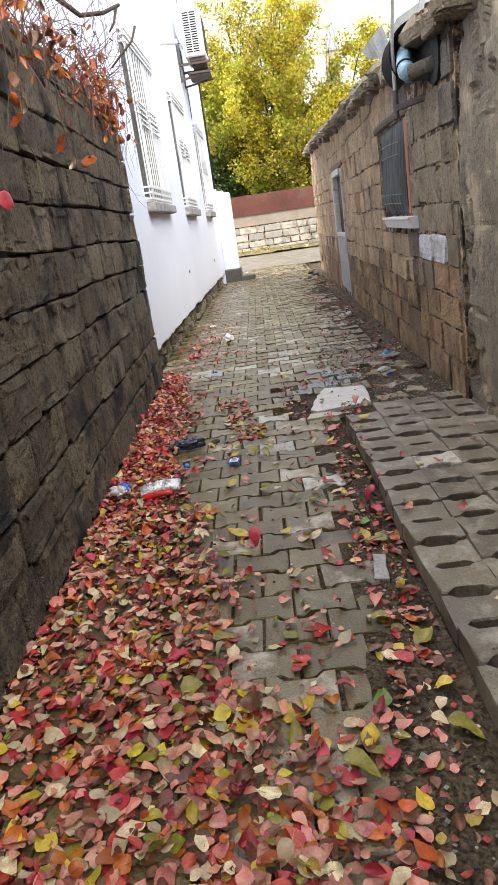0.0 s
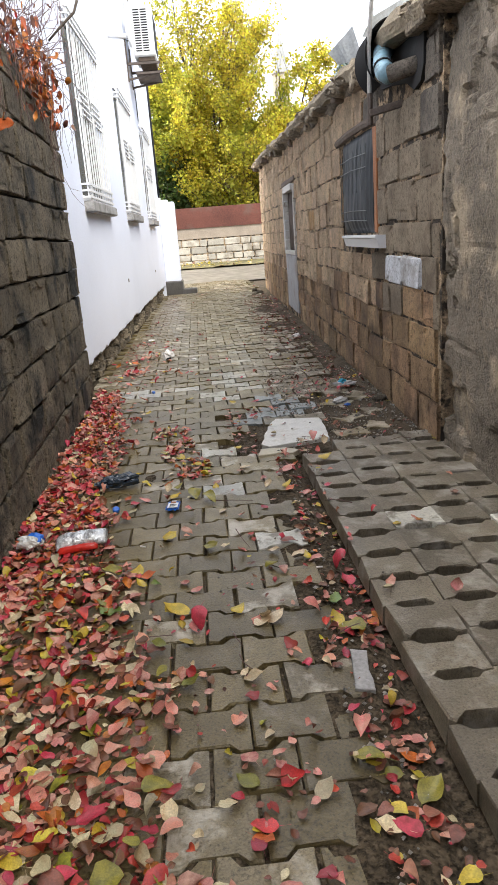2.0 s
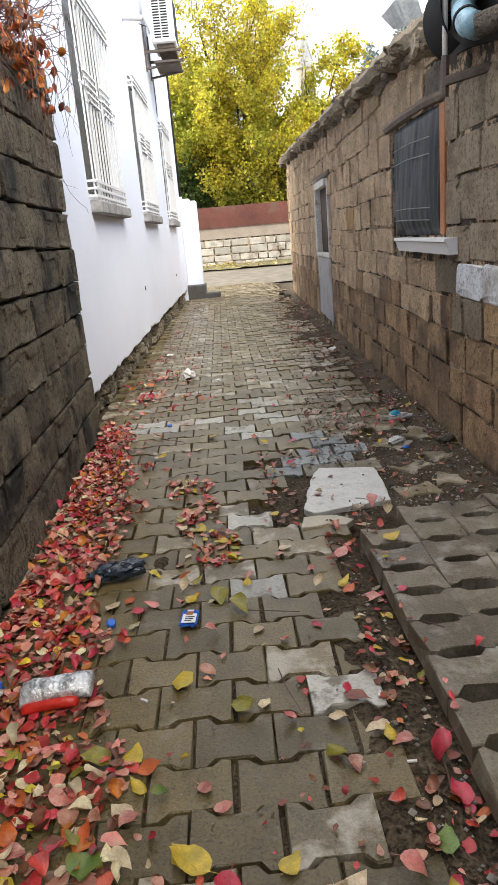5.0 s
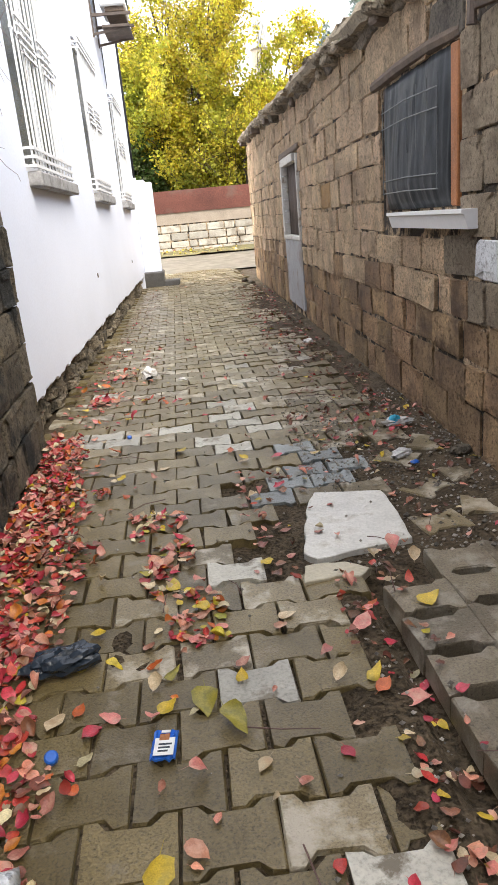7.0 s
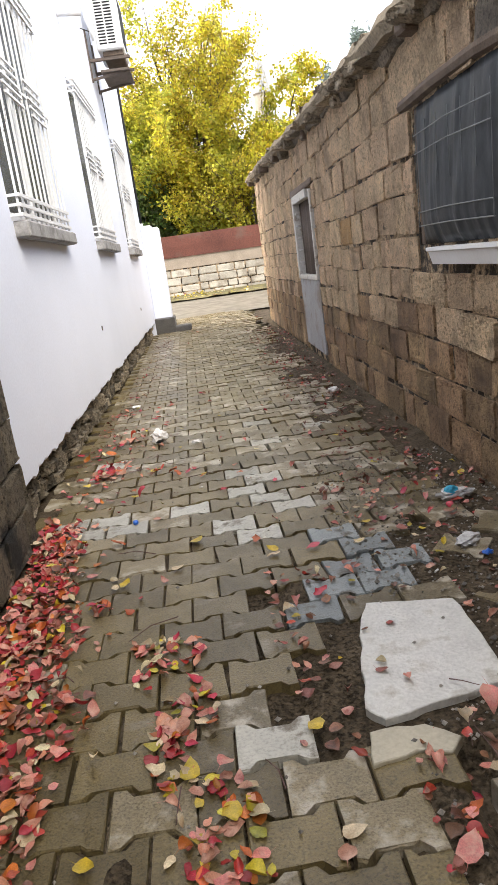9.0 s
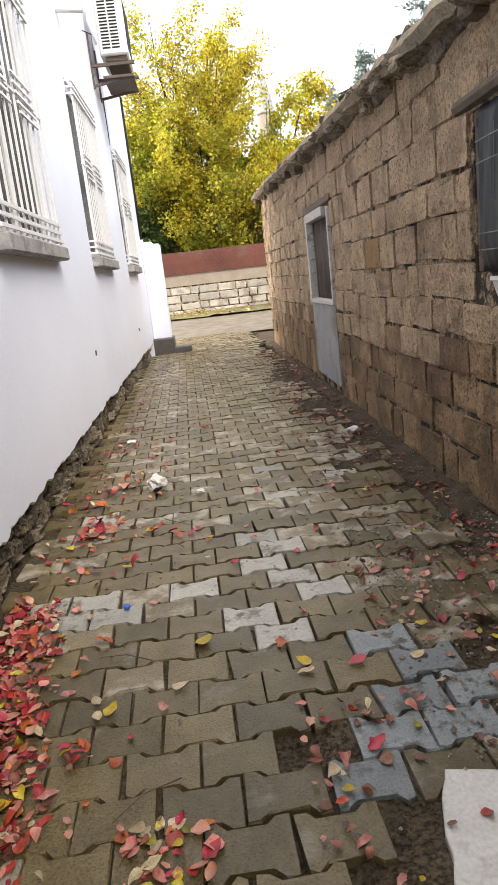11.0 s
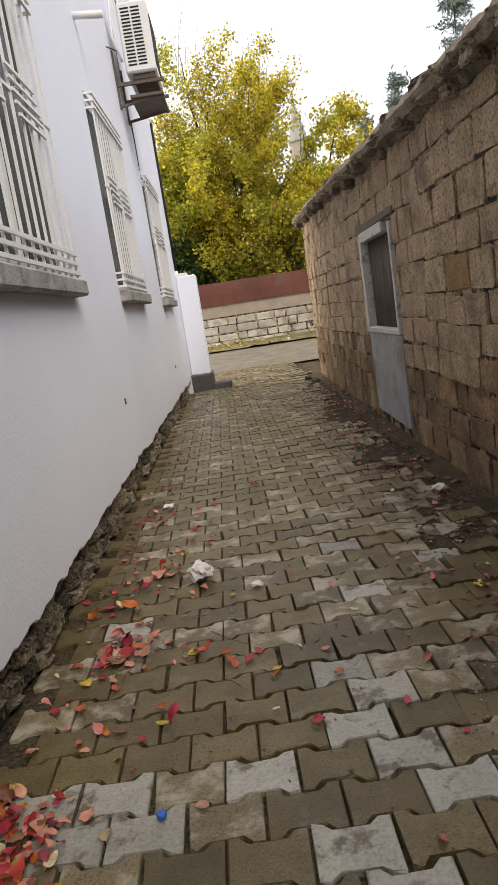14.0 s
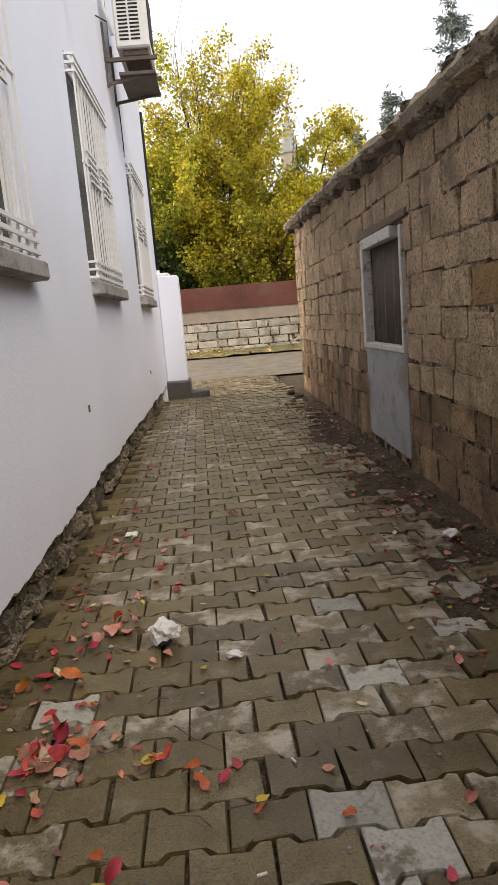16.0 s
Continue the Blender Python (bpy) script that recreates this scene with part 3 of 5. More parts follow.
# torn mud daub hanging under the slabs
bm = bmesh.new()
rows = []
for k in range(260):
    y = RLEN * k / 259
    d = 0.012 if y < 1.3 else 0.05 + 0.07 * max(-0.4, noise.noise((y * 1.8, 2, 7))) + 0.035 * noise.noise((y * 8, 4, 7))
    rows.append([bm.verts.new((x + 0.006 * noise.noise((y * 15, z * 15, 2)), y, z)) for x, z in ((-0.07, eave(y) + 0.01), (-0.03, eave(y) - 0.3 * d), (-0.012, eave(y) - d), (0.03, eave(y) - d - 0.012))])
for p, q in zip(rows, rows[1:]):
    for k in range(3):
        bm.faces.new((p[k], p[k + 1], q[k + 1], q[k]))
part("mud_daub", bm, M_DAUB, roof, "grey-brown mud daub smeared under the eave")

# plastic-covered window
w = new("window")
w.parent = low_house
tagged(w, "small window sheeted with dark plastic over bars")
u0, u1, z0, z1 = RW1
bm = bmesh.new()
add_box(bm, 0.0, 0.1, u0 + 0.02, u0 + 0.11, z0, z1 - 0.01, bevel=0.006, jitter=0.004)
part("frame_post", bm, M_WOOD_ORANGE, w, "bare orange wooden frame post")
part("frame_post", box_bm(0.02, 0.1, u1 - 0.05, u1, z0, z1, bevel=0.006), M_WOOD_DARK, w)
bm = bmesh.new()
nx, nz = 60, 16
gr = []
for i in range(nx + 1):
    for_row = []
    for k in range(nz + 1):
        y = u0 + 0.1 + (u1 - 0.07 * (1 - k / nz) - u0 - 0.1) * i / nx
        z = z0 + 0.002 + (z1 - z0) * k / nz
        f = math.sin(math.pi * i / nx) ** 0.4 * min(1.0, (0.15 + 5.0 * k / nz) ** 0.5) * (1 - 0.75 * (k / nz) ** 2)
        x = 0.03 - 0.075 * f + 0.012 * noise.noise((y * 26, z * 2.2, 2)) + 0.01 * noise.noise((y * 9, z * 1.5, 8))
        for_row.append(bm.verts.new((x, y, z)))
    gr.append(for_row)
for i in range(nx):
    for k in range(nz):
        bm.faces.new((gr[i][k], gr[i][k + 1], gr[i + 1][k + 1], gr[i + 1][k]))
ob = part("plastic_sheet", bm, M_PLASTIC, w, "dark wrinkled plastic sheeting", smooth=True)
ob.modifiers.new("thick", "SOLIDIFY").thickness = 0.004
for z in (z0 + 0.1, z0 + 0.17, z1 - 0.15, z1 - 0.24):
    part("bar", add_tube(bmesh.new(), [(-0.03, u0 + 0.2, z - 0.01), (-0.052, (u0 + u1) / 2, z), (-0.03, u1 - 0.13, z)], 0.0035, sides=5), M_BAR, w, "thin bent wire bar")
for k in range(7):
    y = u0 + 0.2 + k * (u1 - u0 - 0.36) / 6
    part("bar", add_tube(bmesh.new(), [(-0.036, y, z0 + (0.09 if k in (0, 6) else 0.3)), (-0.03, y, z1 - 0.1)], 0.0022, sides=5), M_BAR, w, "thin bent wire bar")
bm = bmesh.new()
prof = [(-0.05, -0.115), (-0.075, -0.03), (-0.09, -0.022), (-0.09, 0.0), (0.08, 0.0), (0.08, -0.115)]
a = [bm.verts.new((x * 0.8, u0 - 0.22, z0 - 0.012 + z * 0.75)) for x, z in prof]
b = [bm.verts.new((x * 0.8, u1 - 0.34, z0 - 0.012 + z * 0.75)) for x, z in prof]
for k in range(len(prof)):
    bm.faces.new((a[k], b[k], b[(k + 1) % len(prof)], a[(k + 1) % len(prof)]))
bm.faces.new(a[::-1])
bm.faces.new(b)
part("sill", bm, M_WHITE_PAINT, w, "white moulded window sill")
bm = bmesh.new()
add_tube(bm, [(0.03, u0 + 0.02, z1 + 0.03), (0.01, u0 + 0.4, z1 + 0.045), (0.005, u0 + 0.9, z1 + 0.05), (0.015, u1 + 0.17, z1 + 0.045)], 0.034, 0.036, 8)
part("lintel", bm, M_WOOD_DARK, w, "bowed weathered log lintel")
part("lining", box_bm(0.36, 0.4, u0, u1, z0, z1), M_BLACK, w)

M_CHIPPED = mat("chipped_paint", (0.55, 0.53, 0.49), 0.6, 9, 0.2, 70, 0.3, stain=(0.25, 0.2, 0.15), stain_scale=9, stain_at=(0.55, 0.68))

# white-framed window and the cement panel below it
w = new("window")
w.parent = low_house
tagged(w, "narrow white-framed window with a drawn brown curtain")
u0, u1, z0, z1 = RW2
for a, b, c, d in ((u0, u0 + 0.045, z0, z1 - 0.03), (u1 - 0.09, u1, z0, z1), (u0 + 0.045, u1 - 0.09, z0, z0 + 0.05), (u0 + 0.3, u1 - 0.09, z1 - 0.09, z1)):
    part("frame", box_bm(-0.025, 0.06, a, b, c, d, bevel=0.006, jitter=0.003), M_CHIPPED, w, "chipped white frame piece")
bm = bmesh.new()
gr = [[bm.verts.new((0.07 + 0.02 * math.sin(i * 1.9) + 0.006 * k, u0 + 0.06 + (u1 - u0 - 0.14) * i / 40, z)) for k, z in enumerate((z0 + 0.05, z1 - 0.06))] for i in range(41)]
for p, q in zip(gr, gr[1:]):
    bm.faces.new((p[0], p[1], q[1], q[0]))
ob = part("curtain", bm, M_CURTAIN, w, "hanging brown curtain", smooth=True)
ob.modifiers.new("thick", "SOLIDIFY").thickness = 0.003
for k in range(5):
    bm = bmesh.new()
    add_tube(bm, [(0.04, u1 - 0.1, z0 + 0.2 + 0.14 * k), (-0.01, u1 - 0.16, z0 + 0.2 + 0.14 * k)], 0.008, sides=6)
    part("peg", bm, M_WHITE_PAINT, w, "small white peg")
part("lintel", box_bm(-0.015, 0.1, u0 - 0.12, u1 + 0.12, z1, z1 + 0.07, bevel=0.01, jitter=0.012), M_WOOD_DARK, w, "weathered timber lintel")
part("panel", box_bm(-0.012, 0.02, u0 - 0.02, u1 - 0.02, 0.1, z0 - 0.003, bevel=0.006, jitter=0.006), M_CEMENT, w, "grey cement panel below the window")

# ---- far wall across the street ----
far_wall = thing("boundary_wall", "stone wall with a rough red-oxide band along its top", "wall", pose(0, 28, 0.2), kind="structure")
part("core", box_bm(-40, 40, 0.03, 0.5, 0, 1.25), M_MORTAR, far_wall)
part("grey_band", box_bm(-40, 40, -0.01, 0.5, 1.0, 1.45, jitter=0.03), M_GREY_RENDER, far_wall, "plain grey rendered band")
part("red_band", box_bm(-40, 40, -0.03, 0.5, 1.38, 2.15, jitter=0.04), M_RED, far_wall, "faded red-oxide band")
far_stones = [block_mesh("stone", M_STONE, 80 + k, 0.02, 0.02, 0.04, 0.08) for k in range(6)]
z = 0.0
for h in (0.2, 0.24, 0.28, 0.26):
    x = -7.0
    while x < 9:
        w = rng.uniform(0.28, 0.75)
        ob = new("stone", far_stones[rng.randrange(6)])
        ob.parent = far_wall
        ob.matrix_basis = Matrix.Translation((x + 0.015, rng.uniform(-0.02, 0.03), z + 0.01)) @ Matrix.Rotation(-math.pi / 2, 4, "Z") @ Matrix.Diagonal((1.2, w - 0.03, h - 0.02, 1))
        x += w
    z += h

# ---- near walls ----
dark_wall = thing("garden_wall", "dark damp concrete-block wall overhung by dry vines", "wall", pose(-1.17, 1.3, 0, 0, 0, 3.0), kind="structure")
DLEN, DTOP = 5.1, 2.3
part("core", box_bm(-0.3, -0.03, -4, DLEN - 0.03, -0.05, DTOP - 0.05), M_DARK_MORTAR, dark_wall)

# crumbling rendered wall before the low house
near_wall = thing("rendered_wall", "old stone wall under crumbling buff render", "wall", pose(0.87, -3.0, 0, 0, 0, 0.1), kind="structure")
# Height above about 2.4 m is unseen, added to shade the near lane
part("core", box_bm(0.06, 0.45, -3, 7.33, -0.05, 4.2, jitter=0.004), M_MORTAR, near_wall)


def crumbled(u, z):
    """Depth of the render's face: broad waves, lumps, and hollows where the coat has fallen off the stones."""
    d = 0.022 * noise.noise((u * 1.1, z * 1.1, 3)) + 0.012 * noise.noise((u * 4, z * 4, 5)) + 0.006 * noise.noise((u * 13, z * 13, 8)) + 0.004 * noise.noise((u * 31, z * 31, 1))
    fallen = noise.noise((u * 1.7, z * 2.2, 14)) + 0.35 * noise.noise((u * 6, z * 6, 2)) + 0.15 * noise.noise((u * 17, z * 17, 2))
    d += 0.03 * max(0.0, min(1.0, (fallen - 0.12) / 0.05))
    ledge = abs(z - 0.62 - 0.5 * math.floor((z - 0.37) / 0.5) - 0.08 * noise.noise((u * 1.3, math.floor((z - 0.37) / 0.5), 4)))
    d += 0.012 * max(0.0, 1 - ledge / 0.022) * max(0.0, min(1.0, 0.4 + 1.6 * noise.noise((u * 2.5, z, 21))))
    return d


bm = bmesh.new()
NU, NZ = 300, 180
gr = [[bm.verts.new((crumbled(7.33 * i / NU, 4.2 * k / NZ) * (1 if i < NU - 3 else 2.2), 7.33 * i / NU, 4.2 * k / NZ - 0.03)) for k in range(NZ + 1)] for i in range(NU + 1)]
for i in range(NU):
    for k in range(NZ):
        bm.faces.new((gr[i][k], gr[i][k + 1], gr[i + 1][k + 1], gr[i + 1][k]))
for k in range(NZ):
    back = [bm.verts.new((0.1, 7.33, 4.2 * q / NZ - 0.03)) for q in (k, k + 1)]
    bm.faces.new((gr[NU][k], gr[NU][k + 1], back[1], back[0]))
part("render_coat", bm, M_RENDER, near_wall, "crumbling buff render, fallen off in patches")
# Added, never in view: a tall wall keeping skylight off the near paving
tagged(part("shade_wall_back", box_bm(-6, 6, -5.2, -5, -0.05, 5.0), M_RENDER), "unseen plain rendered wall added behind to shade the near lane", "wall", kind="structure")

# ---- yellow tree behind the far wall ----
M_LEAF_YELLOW = mat("tree_leaf_yellow", (0.52, 0.45, 0.045), 0.6, 0.35, 0.35, 20, 0, island=0.5, hue=0.025, stain=(0.29, 0.34, 0.045), stain_scale=0.4, stain_at=(0.49, 0.64))
M_LEAF_GREEN = mat("tree_leaf_green", (0.09, 0.14, 0.03), 0.6, 0.5, 0.35, 20, 0, island=0.5, hue=0.03)
# Needle green lightened and greyed: distance haze painted into the colour
M_LEAF_HAZED = mat("conifer_needles_hazed", (0.21, 0.26, 0.23), 0.7, 0.5, 0.35, 20, 0, island=0.4)
for lm in (M_LEAF_YELLOW, M_LEAF_GREEN):
    pr = lm.node_tree.nodes["Principled BSDF"]
    tr = lm.node_tree.nodes.new("ShaderNodeBsdfTranslucent")
    mixs = lm.node_tree.nodes.new("ShaderNodeMixShader")
    mixs.inputs["Fac"].default_value = 0.5
    src = pr.inputs["Base Color"].links[0].from_socket
    lm.node_tree.links.new(src, tr.inputs["Color"])
    lm.node_tree.links.new(pr.outputs["BSDF"], mixs.inputs[1])
    lm.node_tree.links.new(tr.outputs["BSDF"], mixs.inputs[2])
    lm.node_tree.links.new(mixs.outputs["Shader"], lm.node_tree.nodes["Material Output"].inputs["Surface"])


def leaf_cloud(spots, size, r, aspect=0.7):
    """Many small folded leaves, one at each spot, as one mesh."""
    verts, faces = [], []
    for p in spots:
        a = Vector((r.gauss(0, 1), r.gauss(0, 1), r.gauss(0, 0.7) - 0.4)).normalized()
        b = a.cross(Vector((r.gauss(0, 1), r.gauss(0, 1), r.gauss(0, 1)))).normalized()
        c = a.cross(b) * 0.25
        s = size * r.uniform(0.6, 1.35)
        p = Vector(p)
        i = len(verts)
        verts += [p, p + s * (0.5 * a + aspect * 0.5 * b + 0.3 * c), p + s * a, p + s * (0.5 * a - aspect * 0.5 * b + 0.3 * c)]
        faces += [(i, i + 1, i + 2), (i, i + 2, i + 3)]
    me = bpy.data.meshes.new("crown")
    me.from_pydata([tuple(v) for v in verts], [], faces)
    return me


def tree(at, height, spread, count, leaf, material, label, seed, stems=5, low=1.4, top_bare=True):
    r = random.Random(seed)
    t = thing("tree", label, "tree", Matrix.Translation(at))
    tips = []
    trunk = bmesh.new()
    for s in range(stems):
        ang = s * math.tau / stems + r.uniform(-0.4, 0.4)
        lean = r.uniform(0.12, 0.42) * spread
        h = height * r.uniform(0.72, 1.0)
        base = Vector((0.25 * math.cos(ang), 0.25 * math.sin(ang), 0))
        pts = [base + Vector((lean * math.cos(ang) * f ** 1.3, lean * math.sin(ang) * f ** 1.3, h * f)) + Vector((r.uniform(-0.12, 0.12), r.uniform(-0.12, 0.12), 0)) * (f > 0) for f in (0, 0.15, 0.3, 0.5, 0.7, 0.85, 1.0)]
        add_tube(trunk, pts, 0.13, 0.012, 7)
        for k in range(16):
            f = r.uniform(0.16, 0.95)
            i = min(5, int(f * 6))
            o = pts[i].lerp(pts[i + 1], f * 6 - i if f * 6 - i < 1 else 1)
            a2 = ang + r.uniform(-1.9, 1.9)
            reach = spread * r.uniform(0.35, 0.85) * (1.05 - 0.75 * f)
            e = o + Vector((reach * math.cos(a2), reach * math.sin(a2), reach * r.uniform(0.35, 1.1)))
            mid = o.lerp(e, 0.5) + Vector((0, 0, 0.12 * reach))
            add_tube(trunk, [o, mid, e], 0.035 * (1.1 - f), 0.006, 5)
            tips += [(o, mid, e)] * 2
            for _ in range(3):
                q = mid.lerp(e, r.uniform(0, 1))
                e2 = q + Vector((r.gauss(0, 0.5), r.gauss(0, 0.5), r.uniform(0.2, 0.9))) * reach * 0.5
                add_tube(trunk, [q, e2], 0.012, 0.004, 4)
                tips.append((q, q.lerp(e2, 0.5), e2))
        for _ in range(9):
            o = pts[5].lerp(pts[6], r.random()) + Vector((r.gauss(0, 0.3), r.gauss(0, 0.3), r.uniform(-1.2, 0)))
            add_tube(trunk, [o, o + Vector((r.gauss(0, 0.12), r.gauss(0, 0.12), 0.6)), o + Vector((r.gauss(0, 0.25), r.gauss(0, 0.25), r.uniform(1.0, 1.7)))], 0.012, 0.005, 4)
        tips.append((pts[4], pts[5], pts[6]))
    part("trunk", trunk, M_BARK, t, "dark forked trunk and limbs", smooth=True)
    spots = []
    while len(spots) < count:
        o, m, e = tips[r.randrange(len(tips))]
        f = r.betavariate(2.2, 1.3)
        p = (o.lerp(m, f * 2) if f < 0.5 else m.lerp(e, f * 2 - 1))
        g = 0.1 + 0.1 * r.random()
        p = p + Vector((r.gauss(0, g), r.gauss(0, g), r.gauss(0, g)))
        if p.z < low or (top_bare and p.z > height * (0.62 + 0.1 * r.random()) and r.random() < 0.8):
            continue
        spots.append(p)
    me = leaf_cloud(spots, leaf, r)
    me.materials.append(material)
    crown = new("crown", me)
    crown.parent = t
    tagged(crown, "loose crown of small leaves", kind="stuff")
    return t


tree((-0.5, 31.5, 0.2), 10.2, 5.2, 105000, 0.118, M_LEAF_YELLOW, "tall tree in yellow autumn leaf behind the wall", 3, stems=10, low=1.9)
tree((2.3, 33.0, 0.2), 8.3, 5.0, 50000, 0.14, M_LEAF_YELLOW, "slimmer yellow-leaved tree with bare twig tops", 5, stems=4, low=1.6)
tree((-2.9, 30.6, 0.2), 5.6, 2.6, 14000, 0.16, M_LEAF_GREEN, "bushy dark green tree against the wall", 8, stems=5, low=1.2, top_bare=False)
tree((1.6, 30.2, 0.2), 4.4, 3.6, 14000, 0.12, M_LEAF_YELLOW, "low yellow-leaved shrub against the wall", 9, stems=5, low=1.0, top_bare=False)

# ---- minaret and conifers beyond ----
M_MINARET = mat("minaret_stone", (0.5, 0.44, 0.34), 0.9, 1.5, 0.15, 12, 0.2)
minaret = thing("minaret", "slender stone minaret with a pointed cone top", "tower", pose(4.75, 52, 0))


def turned(profile, sides=16):
    bm = bmesh.new()
    rings = [[bm.verts.new((r * math.cos(k * math.tau / sides), r * math.sin(k * math.tau / sides), z)) for k in range(sides)] for r, z in profile]
    for p, q in zip(rings, rings[1:]):
        for k in range(sides):
            bm.faces.new((p[k], p[(k + 1) % sides], q[(k + 1) % sides], q[k]))
    bm.faces.new(rings[0][::-1])
    bm.faces.new(rings[-1])
    return bm


part("shaft", turned([(0.75, 0), (0.72, 8.5), (0.95, 8.9), (0.95, 9.1), (0.6, 9.1), (0.58, 11.3), (0.66, 11.4)]), M_MINARET, minaret, smooth=False)
part("cone", turned([(0.66, 11.4), (0.3, 12.9), (0.04, 13.9), (0.015, 14.5)]), mat("lead_cone", (0.36, 0.36, 0.34), 0.6, 2, 0.15, 12, 0.2), minaret, "grey pointed cone")


def conifer(at, height, spread, seed):
    r = random.Random(seed)
    t = thing("conifer_tree", "distant dark green conifer with drooping sprays, paled with painted haze", "tree", Matrix.Translation(at))
    bm = bmesh.new()
    add_tube(bm, [(0, 0, 0), (0.1, 0, height * 0.5), (0, 0.05, height)], 0.22, 0.02, 7)
    part("trunk", bm, M_BARK, t)
    spots = []
    for k in range(90):
        f = r.uniform(0.25, 1)
        z = height * f
        reach = spread * (1.08 - f) ** 0.8 * r.uniform(0.5, 1.1)
        a = r.uniform(0, math.tau)
        for _ in range(45):
            q = r.random() ** 0.7
            spots.append((reach * q * math.cos(a) + r.gauss(0, 0.12), reach * q * math.sin(a) + r.gauss(0, 0.12), z - 0.25 * reach * q + 0.3 * q * q + r.gauss(0, 0.1)))
    me = leaf_cloud(spots, 0.3, r, 0.3)
    me.materials.append(M_LEAF_HAZED)
    c = new("crown", me)
    c.parent = t
    tagged(c, kind="stuff")


conifer((13.1, 45, 0), 16.8, 4.2, 1)
conifer((10.2, 47, 0), 13.0, 3.0, 2)
conifer((7.9, 46, 0), 10.9, 1.6, 4)

# ---- blocks of the two lane walls ----
tuff = [block_mesh("block", M_BLOCK, 100 + k, 0.03, 0.012, 0.018, 0.03, 0.045) for k in range(9)]
grey = [block_mesh("block", M_BLOCK_GREY, 110 + k, 0.02, 0.01, 0.015, 0.025, 0.035) for k in range(5)]
ochre = block_mesh("block", M_BLOCK_ORANGE, 119)
soot_shade = [block_mesh("block", M_BLOCK_SOOT_SHADE, 130 + k, 0.01, 0.018) for k in range(4)]
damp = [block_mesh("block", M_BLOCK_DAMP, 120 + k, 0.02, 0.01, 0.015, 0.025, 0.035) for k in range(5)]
limed = [block_mesh("block", M_BLOCK_WHITE, 140 + k) for k in range(3)]


def pick_low(y, z, meshes):
    if 4.6 < y < 5.0 and 1.24 < z < 1.47:
        return ochre
    if 0.26 < y < 1.15 and 0.84 < z < 1.02:
        return limed[rng.randrange(3)]
    # Darker blocks under the eave carry its shade as well as soot
    if y < 1.7 - 1.2 * max(0, z - 1.9) and z > 1.87 or y < 0.3 and z > 1.62:
        return soot_shade[rng.randrange(4)]
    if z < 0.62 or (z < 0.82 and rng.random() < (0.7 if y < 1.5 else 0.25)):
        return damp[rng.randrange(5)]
    if y < 1.5 and rng.random() < 0.85:
        return grey[rng.randrange(5)]
    return tuff[rng.randrange(9)]


LOW_COURSES = (0.245, 0.2, 0.2, 0.195, 0.19, 0.19, 0.23, 0.19, 0.24, 0.22, 0.22, 0.2)
ragged = tuple((0.0, rng.uniform(0.0, 0.06), sum(LOW_COURSES[:k]) + 0.02, sum(LOW_COURSES[:k + 1]) - 0.02) for k in range(10))
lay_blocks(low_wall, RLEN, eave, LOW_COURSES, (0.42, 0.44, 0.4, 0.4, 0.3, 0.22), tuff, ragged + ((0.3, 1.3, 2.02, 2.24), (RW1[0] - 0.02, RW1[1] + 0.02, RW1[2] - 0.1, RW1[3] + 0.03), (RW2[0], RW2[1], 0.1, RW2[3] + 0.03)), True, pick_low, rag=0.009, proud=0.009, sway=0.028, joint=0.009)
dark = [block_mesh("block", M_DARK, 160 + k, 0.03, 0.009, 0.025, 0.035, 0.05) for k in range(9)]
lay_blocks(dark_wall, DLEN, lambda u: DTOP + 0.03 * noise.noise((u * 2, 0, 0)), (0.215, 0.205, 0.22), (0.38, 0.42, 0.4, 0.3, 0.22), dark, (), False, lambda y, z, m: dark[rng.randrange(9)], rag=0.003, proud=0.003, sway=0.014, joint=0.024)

# ---- paving ----
PITCH, ROW = 0.2125, 0.1585
LAY = pose(-0.481, 7.308, 0, 0, 0, 1.9)
STRIP = pose(0.112, 3.418, 0, 0, 0, 2.5)
STRIP_TOP = 0.042


def paver_outline():
    """Double-T paver, long axis across the lane: broad heads and a narrow waist."""
    L, W, N, t = 0.1045, 0.0912, 0.0658, 0.03
    return [(-L, -W), (-L + t, -W), (-L + t + 0.024, -N), (L - t - 0.024, -N), (L - t, -W), (L, -W), (L, W), (L - t, W), (L - t - 0.024, N), (-L + t + 0.024, N), (-L + t, W), (-L, W)]


def paver_verts(r, depth=0.07, chip=0.0):
    out = paver_outline()
    worn = [1 - (r.uniform(0.03, 0.12) if r.random() < chip else 0.0) for _ in out]
    top = [((x * 0.962 + r.uniform(-0.003, 0.003)) * w, (y * 0.952 + r.uniform(-0.003, 0.003)) * w, r.uniform(-0.002, 0.0015)) for (x, y), w in zip(out, worn)]
    rim = [(x * 0.982 * w + r.uniform(-0.002, 0.002), y * 0.978 * w + r.uniform(-0.002, 0.002), -0.006) for (x, y), w in zip(out, worn)]
    low = [(x * 0.985, y * 0.98, -depth) for x, y in out]
    k = len(out)
    faces = [tuple(range(k))] + [(k + i, k + (i + 1) % k, (i + 1) % k, i) for i in range(k)] + [(2 * k + i, 2 * k + (i + 1) % k, k + (i + 1) % k, k + i) for i in range(k)]
    return top + rim + low, faces


def paver_mesh(seed, material, chip=0.0):
    me = bpy.data.meshes.new("paver")
    v, f = paver_verts(random.Random(seed), 0.07, chip)
    me.from_pydata(v, [], f)
    me.materials.append(material)
    return me


